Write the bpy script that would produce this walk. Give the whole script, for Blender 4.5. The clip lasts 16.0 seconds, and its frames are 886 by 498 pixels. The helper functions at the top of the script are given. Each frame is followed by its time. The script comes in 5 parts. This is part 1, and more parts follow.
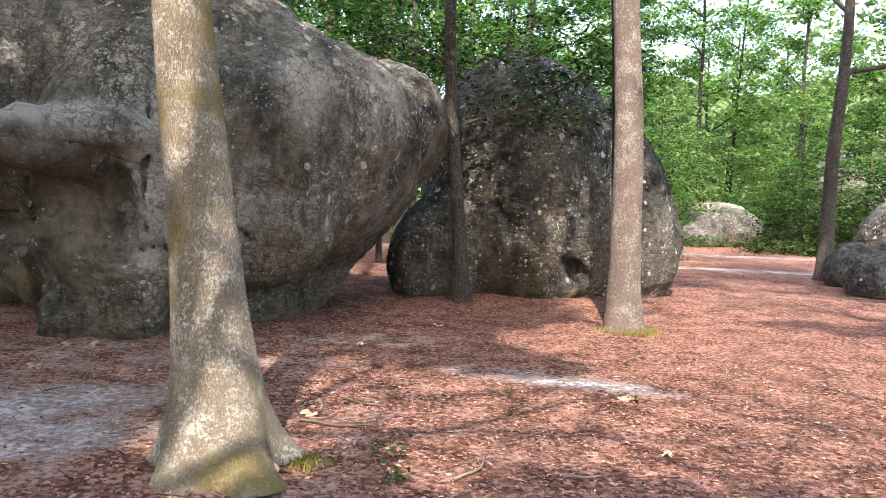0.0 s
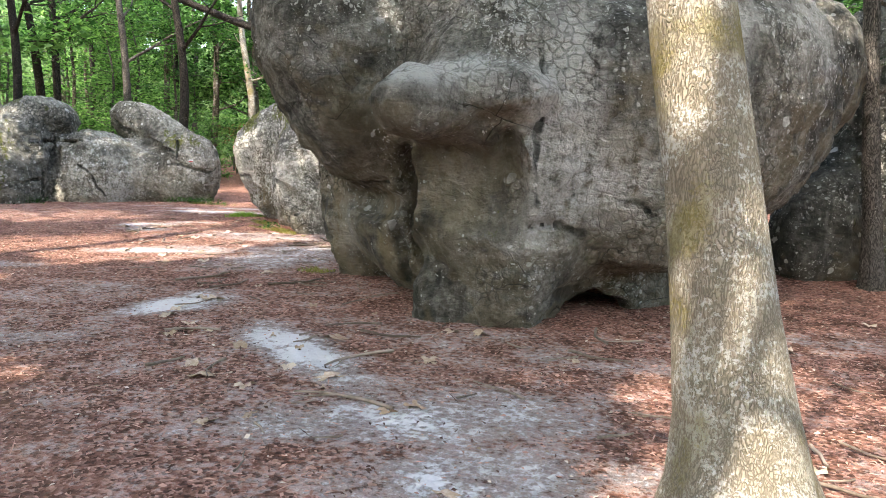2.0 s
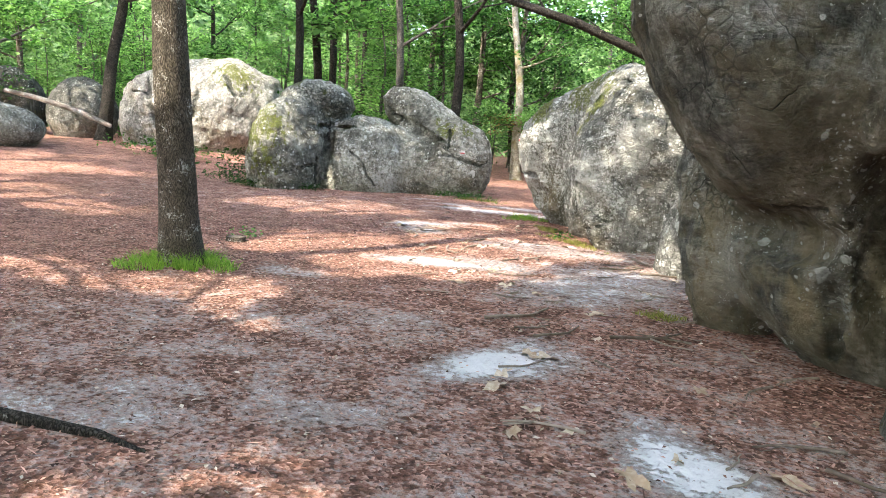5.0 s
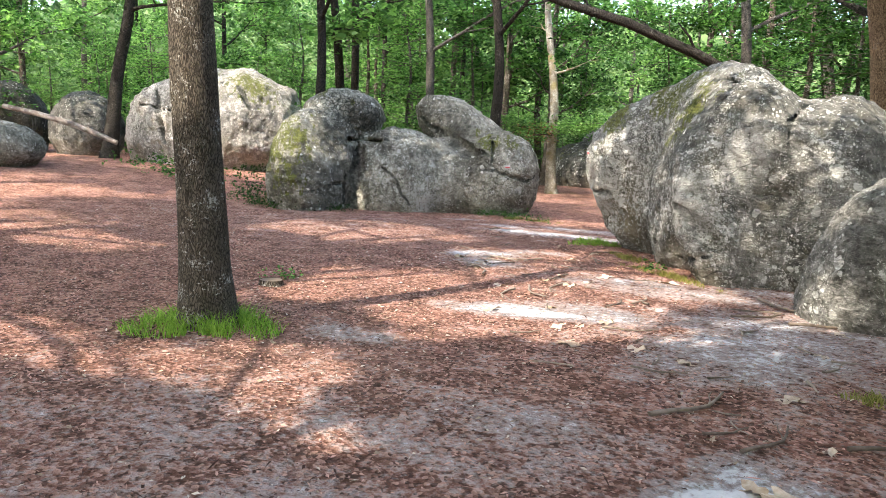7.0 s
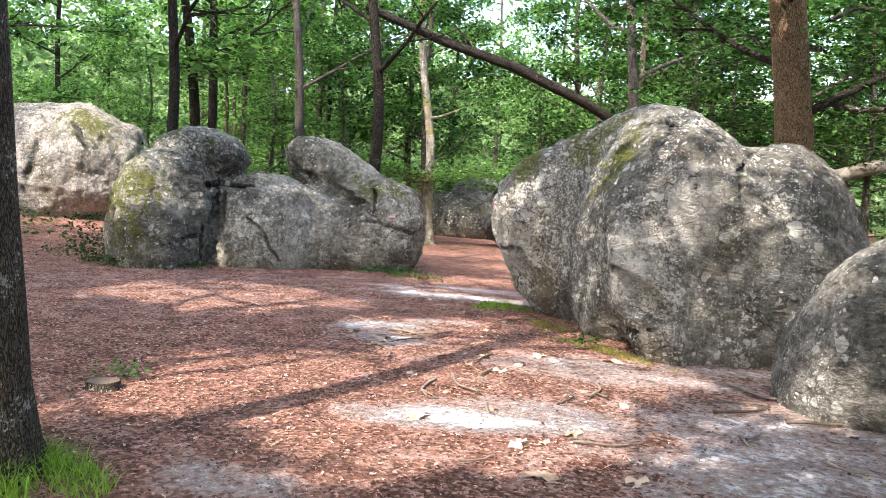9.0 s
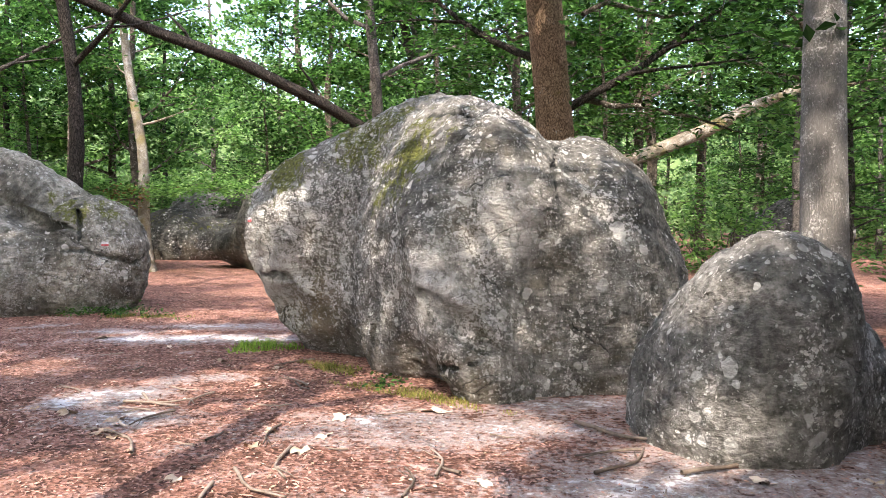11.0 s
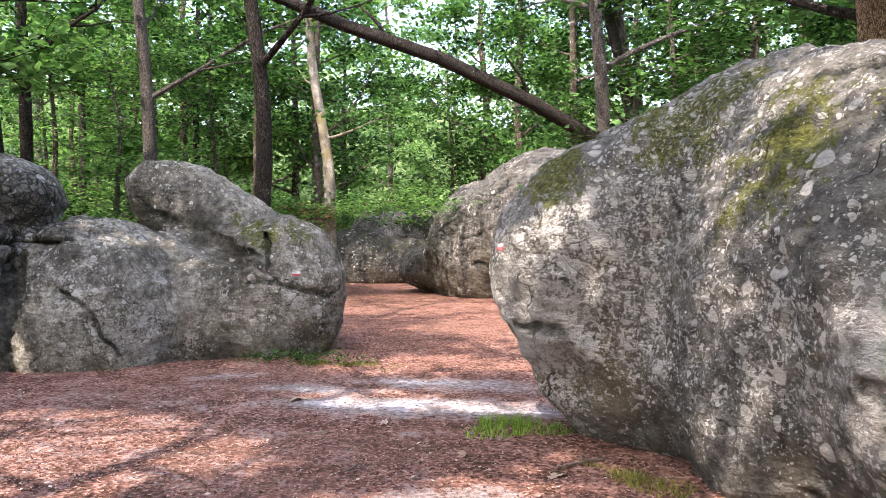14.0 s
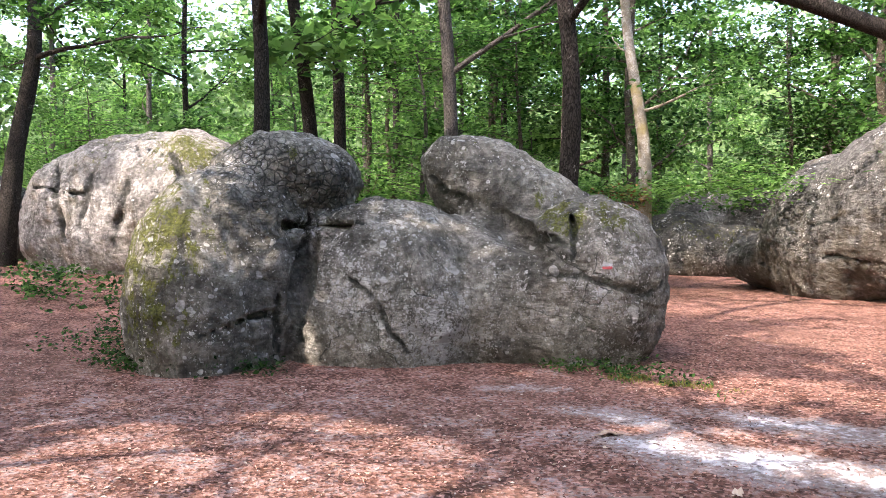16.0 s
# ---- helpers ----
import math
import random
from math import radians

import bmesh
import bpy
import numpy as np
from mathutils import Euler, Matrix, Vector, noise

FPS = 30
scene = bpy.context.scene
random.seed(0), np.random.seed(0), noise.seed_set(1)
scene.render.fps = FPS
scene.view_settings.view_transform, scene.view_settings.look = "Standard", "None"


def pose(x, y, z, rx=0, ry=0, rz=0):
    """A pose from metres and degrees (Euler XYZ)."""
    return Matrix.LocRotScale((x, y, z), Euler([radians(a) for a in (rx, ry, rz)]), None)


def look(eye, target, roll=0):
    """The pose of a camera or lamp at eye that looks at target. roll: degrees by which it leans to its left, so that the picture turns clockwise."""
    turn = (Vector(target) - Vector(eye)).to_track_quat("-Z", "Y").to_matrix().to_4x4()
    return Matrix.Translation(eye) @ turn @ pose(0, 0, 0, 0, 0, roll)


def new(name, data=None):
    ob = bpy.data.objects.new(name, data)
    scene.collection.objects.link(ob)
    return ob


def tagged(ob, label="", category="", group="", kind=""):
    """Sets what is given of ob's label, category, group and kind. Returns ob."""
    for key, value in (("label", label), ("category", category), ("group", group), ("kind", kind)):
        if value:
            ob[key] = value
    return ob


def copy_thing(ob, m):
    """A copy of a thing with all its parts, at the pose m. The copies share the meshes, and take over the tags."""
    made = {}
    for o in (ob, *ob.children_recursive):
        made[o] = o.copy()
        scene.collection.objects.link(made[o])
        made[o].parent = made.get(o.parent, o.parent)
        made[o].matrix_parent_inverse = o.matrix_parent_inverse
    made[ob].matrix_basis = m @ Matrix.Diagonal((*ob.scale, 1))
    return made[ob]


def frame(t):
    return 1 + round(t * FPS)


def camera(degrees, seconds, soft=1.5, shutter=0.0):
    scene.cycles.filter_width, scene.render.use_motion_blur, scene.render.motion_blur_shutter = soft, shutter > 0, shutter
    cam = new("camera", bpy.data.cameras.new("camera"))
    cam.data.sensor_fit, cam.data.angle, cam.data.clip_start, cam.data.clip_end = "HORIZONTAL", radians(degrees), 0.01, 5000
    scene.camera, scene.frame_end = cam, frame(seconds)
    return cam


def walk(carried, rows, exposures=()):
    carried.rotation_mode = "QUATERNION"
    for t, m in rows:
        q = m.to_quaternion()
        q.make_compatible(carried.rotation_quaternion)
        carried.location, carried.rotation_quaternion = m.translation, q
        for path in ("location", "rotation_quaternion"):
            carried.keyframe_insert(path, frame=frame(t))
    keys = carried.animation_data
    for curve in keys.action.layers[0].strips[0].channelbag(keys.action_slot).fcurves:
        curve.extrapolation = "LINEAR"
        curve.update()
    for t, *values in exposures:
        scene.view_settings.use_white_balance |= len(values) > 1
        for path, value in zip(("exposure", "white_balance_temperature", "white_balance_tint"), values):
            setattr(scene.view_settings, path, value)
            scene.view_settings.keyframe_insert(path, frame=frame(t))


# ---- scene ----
cam = camera(59.9, 16.0, soft=0.7)
METRES, EYE, TILT, LEAN, TURN = 15.2, 1.5, 0.0, 0.0, 0.0
ROWS = [
    (0.0, 0.0, 0.0, 0.0, 0.15, -3.74, -2.24),
    (0.5, -0.0206, 0.0163, 0.0011, 3.82, -5.26, -2.06),
    (1.0, -0.0393, 0.0385, 0.001, 7.78, -6.34, -3.07),
    (1.5, -0.0645, 0.0559, 0.0018, 13.09, -6.92, -2.41),
    (2.0, -0.0889, 0.073, 0.0022, 20.28, -7.41, -1.28),
    (2.5, -0.1123, 0.0915, 0.0024, 27.16, -8.14, -1.9),
    (3.0, -0.1361, 0.1069, 0.0029, 29.74, -8.6, -1.69),
    (3.5, -0.1567, 0.1229, 0.004, 32.0, -8.13, -1.66),
    (4.0, -0.1784, 0.1409, 0.0039, 35.03, -7.46, -2.78),
    (4.5, -0.2047, 0.1589, 0.0026, 36.58, -7.9, -3.13),
    (5.0, -0.2303, 0.1792, 0.0033, 37.71, -8.69, -3.36),
    (7.5, -0.3773, 0.2649, 0.0045, 37.85, -7.57, -2.28),
    (8.0, -0.4013, 0.2846, 0.0044, 36.11, -6.35, -2.03),
    (8.5, -0.4248, 0.3076, 0.0049, 32.27, -5.22, -1.6),
    (9.0, -0.446, 0.3323, 0.005, 27.52, -4.07, -3.06),
    (9.5, -0.4667, 0.3574, 0.0054, 20.44, -3.08, -2.95),
    (10.0, -0.485, 0.3821, 0.0053, 15.28, -2.7, -1.32),
    (12.5, -0.5754, 0.5189, 0.0023, 0.17, -2.52, -1.25),
    (13.0, -0.5938, 0.5472, 0.0039, 4.26, -2.32, -1.09),
    (13.5, -0.6108, 0.5715, 0.0062, 10.52, -1.81, 0.3),
    (14.0, -0.6276, 0.5967, 0.0078, 18.77, -1.39, 0.39),
    (14.5, -0.6438, 0.6196, 0.0066, 24.14, -0.64, 0.64),
    (15.0, -0.6595, 0.6466, 0.0049, 28.9, -0.37, 0.61),
    (15.5, -0.674, 0.6741, 0.0036, 33.9, -1.34, -0.26),
    (16.0, -0.6885, 0.6981, 0.0051, 41.39, -2.24, 0.26),
]
walk(cam, [(t, pose(0, 0, EYE, TILT, LEAN, TURN) @ pose(METRES * x, METRES * y, METRES * z, 90 + pitch, roll, yaw)) for t, x, y, z, yaw, pitch, roll in ROWS],
     exposures=[(0.0, 2.62, 6950, 19), (1.6, 3.05, 6900, 14), (2.6, 3.22, 6800, 9), (5.0, 3.3, 6750, 7), (7.5, 2.92, 6750, 11), (10.0, 2.88, 6750, 16), (16.0, 2.88, 6750, 22)])

# ---- light ----
SUN_AZ, SUN_EL = 188.0, 48.0     # degrees; the sun stands behind the walker
to_sun = Vector((math.sin(radians(SUN_AZ)) * math.cos(radians(SUN_EL)), math.cos(radians(SUN_AZ)) * math.cos(radians(SUN_EL)), math.sin(radians(SUN_EL))))
world = bpy.data.worlds.new("forest_sky")
scene.world = world
world.use_nodes = True
wn = world.node_tree
sky = wn.nodes.new("ShaderNodeTexSky")
sky.sky_type, sky.sun_disc, sky.sun_elevation, sky.sun_rotation = "NISHITA", False, radians(SUN_EL), radians(SUN_AZ)
sky.air_density, sky.dust_density, sky.ozone_density = 1.0, 2.5, 1.0
back = wn.nodes["Background"]
back.inputs["Strength"].default_value = 0.15
wn.links.new(sky.outputs[0], back.inputs["Color"])
sun = new("sun", bpy.data.lights.new("sun", "SUN"))
sun.data.energy, sun.data.angle, sun.data.color = 1.55, radians(0.55), (1.0, 0.94, 0.84)
sun.matrix_world = look(to_sun * 60, (0, 0, 0))


# ---- materials ----
def material(name, rough=0.9, spec=0.3):
    m = bpy.data.materials.new(name)
    m.use_nodes = True
    b = m.node_tree.nodes["Principled BSDF"]
    b.inputs["Roughness"].default_value = rough
    b.inputs["Specular IOR Level"].default_value = spec
    return m, m.node_tree, b


def node(nt, kind, ins=None, **props):
    n = nt.nodes.new(kind)
    for k, v in props.items():
        setattr(n, k, v)
    for k, v in (ins or {}).items():
        if isinstance(v, bpy.types.NodeSocket):
            nt.links.new(v, n.inputs[k])
        else:
            n.inputs[k].default_value = v
    return n


def coords(nt, scale=(1, 1, 1), which="Object"):
    tc = node(nt, "ShaderNodeTexCoord")
    return node(nt, "ShaderNodeMapping", {"Vector": tc.outputs[which], "Scale": scale}).outputs[0]


def fbm(nt, vec, scale, detail=4.0, rough=0.6, warp=0.0):
    return node(nt, "ShaderNodeTexNoise", {"Vector": vec, "Scale": scale, "Detail": detail, "Roughness": rough, "Distortion": warp}).outputs["Fac"]


def cells(nt, vec, scale, feature="F1", rand=1.0):
    n = node(nt, "ShaderNodeTexVoronoi", feature=feature)
    nt.links.new(vec, n.inputs["Vector"])
    n.inputs["Scale"].default_value = scale
    n.inputs["Randomness"].default_value = rand
    return n


def step(nt, val, lo, hi):
    n = node(nt, "ShaderNodeMapRange", {"Value": val, "From Min": lo, "From Max": hi}, interpolation_type="SMOOTHSTEP")
    return n.outputs[0]


def calc(nt, op, a, b=0.0):
    n = nt.nodes.new("ShaderNodeMath")
    n.operation = op
    for i, v in enumerate((a, b)):
        if isinstance(v, bpy.types.NodeSocket):
            nt.links.new(v, n.inputs[i])
        else:
            n.inputs[i].default_value = v
    return n.outputs[0]


def mix(nt, fac, a, b, blend="MIX"):
    n = nt.nodes.new("ShaderNodeMix")
    n.data_type, n.blend_type = "RGBA", blend
    for i, v in ((0, fac), (6, a), (7, b)):
        if isinstance(v, bpy.types.NodeSocket):
            nt.links.new(v, n.inputs[i])
        else:
            n.inputs[i].default_value = v if i == 0 else (*v, 1)
    return n.outputs[2]


def bump(nt, bsdf, height, strength, dist, below=None):
    n = node(nt, "ShaderNodeBump", {"Height": height, "Strength": strength, "Distance": dist})
    if below:
        nt.links.new(below, n.inputs["Normal"])
    nt.links.new(n.outputs[0], bsdf.inputs["Normal"])
    return n.outputs[0]


def rock_material(name, dark=(0.15, 0.145, 0.14), light=(0.38, 0.365, 0.34), lichen=0.5, moss=0.3, ochre=0.3, scales=0.5, streaks=0.4):
    """Weathered sandstone: grey crust, pale lichen blotches, moss on the upper faces, ochre where the crust is gone, scaly cracks."""
    m, nt, b = material(name, 0.95, 0.08)
    v = coords(nt)
    big, mid, fine = fbm(nt, v, 0.7, 3), fbm(nt, v, 3.3, 6, 0.65), fbm(nt, v, 32, 5, 0.7)
    tone = calc(nt, "ADD", calc(nt, "MULTIPLY", big, 0.55), calc(nt, "MULTIPLY", mid, 0.45))
    col = mix(nt, step(nt, tone, 0.38, 0.60), dark, light)
    col = mix(nt, calc(nt, "MULTIPLY", step(nt, fine, 0.35, 0.7), 0.5), col, (0.075, 0.073, 0.067), "MIX")
    grit = fbm(nt, v, 13.0, 6, 0.72)
    col = mix(nt, 1.0, col, mix(nt, step(nt, grit, 0.40, 0.60), (0.70, 0.695, 0.68), (1.26, 1.26, 1.26)), "MULTIPLY")
    # rain streaks running down the faces
    sv = coords(nt, (2.2, 2.2, 0.22))
    streak = step(nt, fbm(nt, sv, 1.6, 5, 0.65), 0.5, 0.62)
    col = mix(nt, calc(nt, "MULTIPLY", streak, streaks), col, (0.045, 0.046, 0.042))
    wash = step(nt, fbm(nt, coords(nt, (2.9, 2.9, 0.3)), 2.3, 5, 0.65), 0.57, 0.66)
    col = mix(nt, calc(nt, "MULTIPLY", wash, 0.55 * streaks), col, (0.38, 0.37, 0.335))
    # crust lost: ochre and tan sand
    geo = node(nt, "ShaderNodeNewGeometry")
    sep = node(nt, "ShaderNodeSeparateXYZ", {"Vector": geo.outputs["Normal"]})
    under = step(nt, sep.outputs[2], 0.2, -0.45)
    och = calc(nt, "MULTIPLY", step(nt, calc(nt, "ADD", fbm(nt, sv, 0.9, 3), calc(nt, "MULTIPLY", under, 0.22)), 0.56, 0.74), ochre)
    och = calc(nt, "MAXIMUM", och, calc(nt, "MULTIPLY", node(nt, "ShaderNodeAttribute", attribute_name="ochre").outputs["Fac"], step(nt, calc(nt, "ADD", calc(nt, "MULTIPLY", fbm(nt, sv, 1.4, 4), 0.6), calc(nt, "MULTIPLY", mid, 0.4)), 0.36, 0.56)))
    col = mix(nt, och, col, mix(nt, mid, (0.15, 0.125, 0.070), (0.35, 0.285, 0.18)))
    # pale zones: light crust, and sky light painted on the snout's top
    paled = calc(nt, "MULTIPLY", step(nt, node(nt, "ShaderNodeAttribute", attribute_name="pale").outputs["Fac"], 0.05, 0.6), step(nt, calc(nt, "ADD", calc(nt, "MULTIPLY", fbm(nt, sv, 2.2, 5, 0.65), 0.5), calc(nt, "MULTIPLY", grit, 0.5)), 0.36, 0.52))
    col = mix(nt, paled, col, mix(nt, mid, (0.40, 0.385, 0.34), (0.66, 0.64, 0.58)))
    # lichen: ragged blotches of three sizes, thicker in some zones than in others
    warp = node(nt, "ShaderNodeVectorMath", {0: node(nt, "ShaderNodeTexNoise", {"Vector": v, "Scale": 6.0, "Detail": 3.0}).outputs["Color"], "Scale": 0.10}, operation="SCALE")
    vw = node(nt, "ShaderNodeVectorMath", {0: v, 1: warp.outputs[0]}, operation="ADD").outputs[0]
    zone = calc(nt, "MULTIPLY", calc(nt, "SUBTRACT", calc(nt, "ADD", calc(nt, "MULTIPLY", fbm(nt, sv, 1.1, 3), 0.5), calc(nt, "MULTIPLY", fbm(nt, v, 1.3, 3), 0.5)), 0.5), 0.55)
    zone = calc(nt, "ADD", zone, calc(nt, "MULTIPLY", node(nt, "ShaderNodeAttribute", attribute_name="lichen").outputs["Fac"], 0.085))
    spots = None
    for sc, lim in ((8.0, 0.70), (18.0, 0.675), (40.0, 0.665)):
        s = calc(nt, "ADD", node(nt, "ShaderNodeTexNoise", {"Vector": v, "Scale": sc, "Detail": 5.0, "Roughness": 0.6, "Distortion": 0.3}).outputs["Fac"], zone)
        s = step(nt, s, lim - 0.04 * lichen, lim + 0.018 - 0.04 * lichen)
        spots = s if spots is None else calc(nt, "MAXIMUM", spots, s)
    # round crusts, each with its own size
    for sc, least in ((6.0, 0.76), (13.0, 0.72), (30.0, 0.76)):
        cell = cells(nt, vw, sc)
        rnd = node(nt, "ShaderNodeSeparateColor", {"Color": cell.outputs["Color"]})
        there = step(nt, calc(nt, "ADD", rnd.outputs[0], calc(nt, "MULTIPLY", zone, 4.5)), least + 0.14 - 0.28 * lichen, least + 0.17 - 0.28 * lichen)
        size = calc(nt, "ADD", 0.10, calc(nt, "MULTIPLY", rnd.outputs[1], 0.30))
        s = calc(nt, "MULTIPLY", there, step(nt, calc(nt, "SUBTRACT", cell.outputs["Distance"], size), 0.0, -0.07))
        spots = calc(nt, "MAXIMUM", spots, s)
    spots = calc(nt, "MULTIPLY", spots, calc(nt, "ADD", 0.55, calc(nt, "MULTIPLY", fine, 0.6)))
    col = mix(nt, spots, col, mix(nt, fbm(nt, v, 6, 2), (0.46, 0.46, 0.41), (0.70, 0.68, 0.63)))
    # moss
    up = step(nt, sep.outputs[2], -0.15, 0.75)
    zoned = node(nt, "ShaderNodeAttribute", attribute_name="moss").outputs["Fac"]
    ms = calc(nt, "ADD", calc(nt, "MULTIPLY", up, 0.10), calc(nt, "ADD", calc(nt, "MULTIPLY", fbm(nt, coords(nt, (1, 1, 0.45)), 1.3, 3), 0.34), calc(nt, "ADD", calc(nt, "MULTIPLY", calc(nt, "ADD", calc(nt, "MULTIPLY", calc(nt, "SUBTRACT", fbm(nt, coords(nt, (1, 1, 0.5)), 8, 6, 0.8), 0.5), 1.7), 0.5), 0.66), calc(nt, "MULTIPLY", zoned, 0.32))))
    ms = calc(nt, "MULTIPLY", step(nt, ms, 0.76 - 0.12 * moss, 0.86 - 0.12 * moss), calc(nt, "SUBTRACT", 0.88, calc(nt, "MULTIPLY", spots, 0.6)))
    col = mix(nt, ms, col, mix(nt, step(nt, fine, 0.3, 0.7), (0.035, 0.042, 0.010), (0.19, 0.20, 0.045)))
    nt.links.new(col, b.inputs["Base Color"])
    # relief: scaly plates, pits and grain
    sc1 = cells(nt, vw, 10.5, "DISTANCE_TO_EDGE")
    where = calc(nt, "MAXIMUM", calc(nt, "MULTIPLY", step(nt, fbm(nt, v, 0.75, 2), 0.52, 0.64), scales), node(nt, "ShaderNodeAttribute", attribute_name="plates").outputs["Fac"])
    cleft_shade = node(nt, "ShaderNodeAttribute", attribute_name="cleft_shade").outputs["Fac"]
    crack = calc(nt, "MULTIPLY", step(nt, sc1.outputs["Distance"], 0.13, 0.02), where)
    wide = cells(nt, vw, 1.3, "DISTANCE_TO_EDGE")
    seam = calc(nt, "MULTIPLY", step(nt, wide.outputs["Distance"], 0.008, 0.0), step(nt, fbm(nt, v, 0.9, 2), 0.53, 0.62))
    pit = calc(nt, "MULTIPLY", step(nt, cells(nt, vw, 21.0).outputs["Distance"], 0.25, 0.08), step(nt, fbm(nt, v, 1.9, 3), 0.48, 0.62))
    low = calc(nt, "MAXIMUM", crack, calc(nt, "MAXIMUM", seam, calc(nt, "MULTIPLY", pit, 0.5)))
    # crevice shade painted into the colour of cracks, pits and carved grooves
    nt.links.new(mix(nt, calc(nt, "MAXIMUM", calc(nt, "MULTIPLY", low, 0.75), calc(nt, "MULTIPLY", cleft_shade, 0.9)), col, (0.022, 0.027, 0.023)), b.inputs["Base Color"])
    wrinkle = calc(nt, "ADD", calc(nt, "MULTIPLY", mid, 1.5), calc(nt, "MULTIPLY", fbm(nt, coords(nt, (1, 1, 2.6)), 5.5, 5, 0.6, 0.6), 1.1))
    hgt = calc(nt, "ADD", wrinkle, calc(nt, "ADD", calc(nt, "MULTIPLY", calc(nt, "ADD", fine, calc(nt, "MULTIPLY", grit, 1.2)), 0.5), calc(nt, "SUBTRACT", calc(nt, "MULTIPLY", spots, 0.05), calc(nt, "MULTIPLY", low, 0.55))))
    bump(nt, b, hgt, 1.0, 0.085)
    return m


def bark_material(name, dark, light, lichen=0.3, moss=0.2, ridge=1.0, furs=1.0):
    m, nt, b = material(name, 0.95, 0.06)
    v, sv = coords(nt), coords(nt, (1, 1, 0.27))
    furrow = cells(nt, node(nt, "ShaderNodeVectorMath", {0: sv, 1: node(nt, "ShaderNodeVectorMath", {0: node(nt, "ShaderNodeTexNoise", {"Vector": sv, "Scale": 14.0, "Detail": 4.0}).outputs["Color"], 3: 0.10}, operation="SCALE").outputs[0]}, operation="ADD").outputs[0], 42.0 / ridge, "DISTANCE_TO_EDGE").outputs["Distance"]
    fur = calc(nt, "ADD", 1.0 - furs, calc(nt, "MULTIPLY", step(nt, furrow, 0.0, 0.22), furs))
    mid, fine = fbm(nt, v, 5, 4), fbm(nt, v, 48, 5, 0.72)
    col = mix(nt, calc(nt, "MULTIPLY", fur, calc(nt, "ADD", 0.4, calc(nt, "MULTIPLY", mid, 0.9))), dark, light)
    li = calc(nt, "MULTIPLY", step(nt, calc(nt, "ADD", calc(nt, "MULTIPLY", mid, 0.4), calc(nt, "MULTIPLY", fine, 0.6)), 0.62 - 0.18 * lichen, 0.68 - 0.18 * lichen), 0.8)
    col = mix(nt, li, col, mix(nt, fine, (0.34, 0.335, 0.29), (0.66, 0.63, 0.57)))
    mo = calc(nt, "MULTIPLY", step(nt, calc(nt, "ADD", calc(nt, "MULTIPLY", fbm(nt, v, 1.6, 3), 0.7), calc(nt, "MULTIPLY", fine, 0.3)), 0.66 - 0.22 * moss, 0.76 - 0.22 * moss), 0.75)
    col = mix(nt, mo, col, mix(nt, fine, (0.09, 0.08, 0.02), (0.30, 0.235, 0.075)))
    nt.links.new(col, b.inputs["Base Color"])
    bump(nt, b, calc(nt, "ADD", calc(nt, "MULTIPLY", fur, 1.0), calc(nt, "MULTIPLY", fine, 0.5)), 0.9, 0.03 * ridge)
    return m


def leaf_material(name, dark, light, glow=0.45):
    m, nt, b = material(name, 0.6, 0.15)
    geo = node(nt, "ShaderNodeNewGeometry")
    v = coords(nt, which="Object")
    f = calc(nt, "ADD", calc(nt, "MULTIPLY", geo.outputs["Random Per Island"], 0.6), calc(nt, "MULTIPLY", fbm(nt, v, 0.9, 2), 0.4))
    col = mix(nt, step(nt, f, 0.15, 0.85), dark, light)
    nt.links.new(col, b.inputs["Base Color"])
    tr = node(nt, "ShaderNodeBsdfTranslucent", {"Color": mix(nt, 1.0, col, (0.84, 1.08, 0.66), "MULTIPLY")})
    ms = node(nt, "ShaderNodeMixShader", {0: glow, 1: b.outputs[0], 2: tr.outputs[0]})
    nt.links.new(ms.outputs[0], nt.nodes["Material Output"].inputs["Surface"])
    return m


def plain(name, a, c, scale=8.0, rough=0.85, island=False):
    m, nt, b = material(name, rough, 0.25)
    if island:
        f = node(nt, "ShaderNodeNewGeometry").outputs["Random Per Island"]
    else:
        f = calc(nt, "ADD", calc(nt, "MULTIPLY", fbm(nt, coords(nt), scale, 4), 0.7), calc(nt, "MULTIPLY", node(nt, "ShaderNodeObjectInfo").outputs["Random"], 0.3))
    nt.links.new(mix(nt, step(nt, f, 0.1, 0.9) if island else step(nt, f, 0.3, 0.7), a, c), b.inputs["Base Color"])
    return m


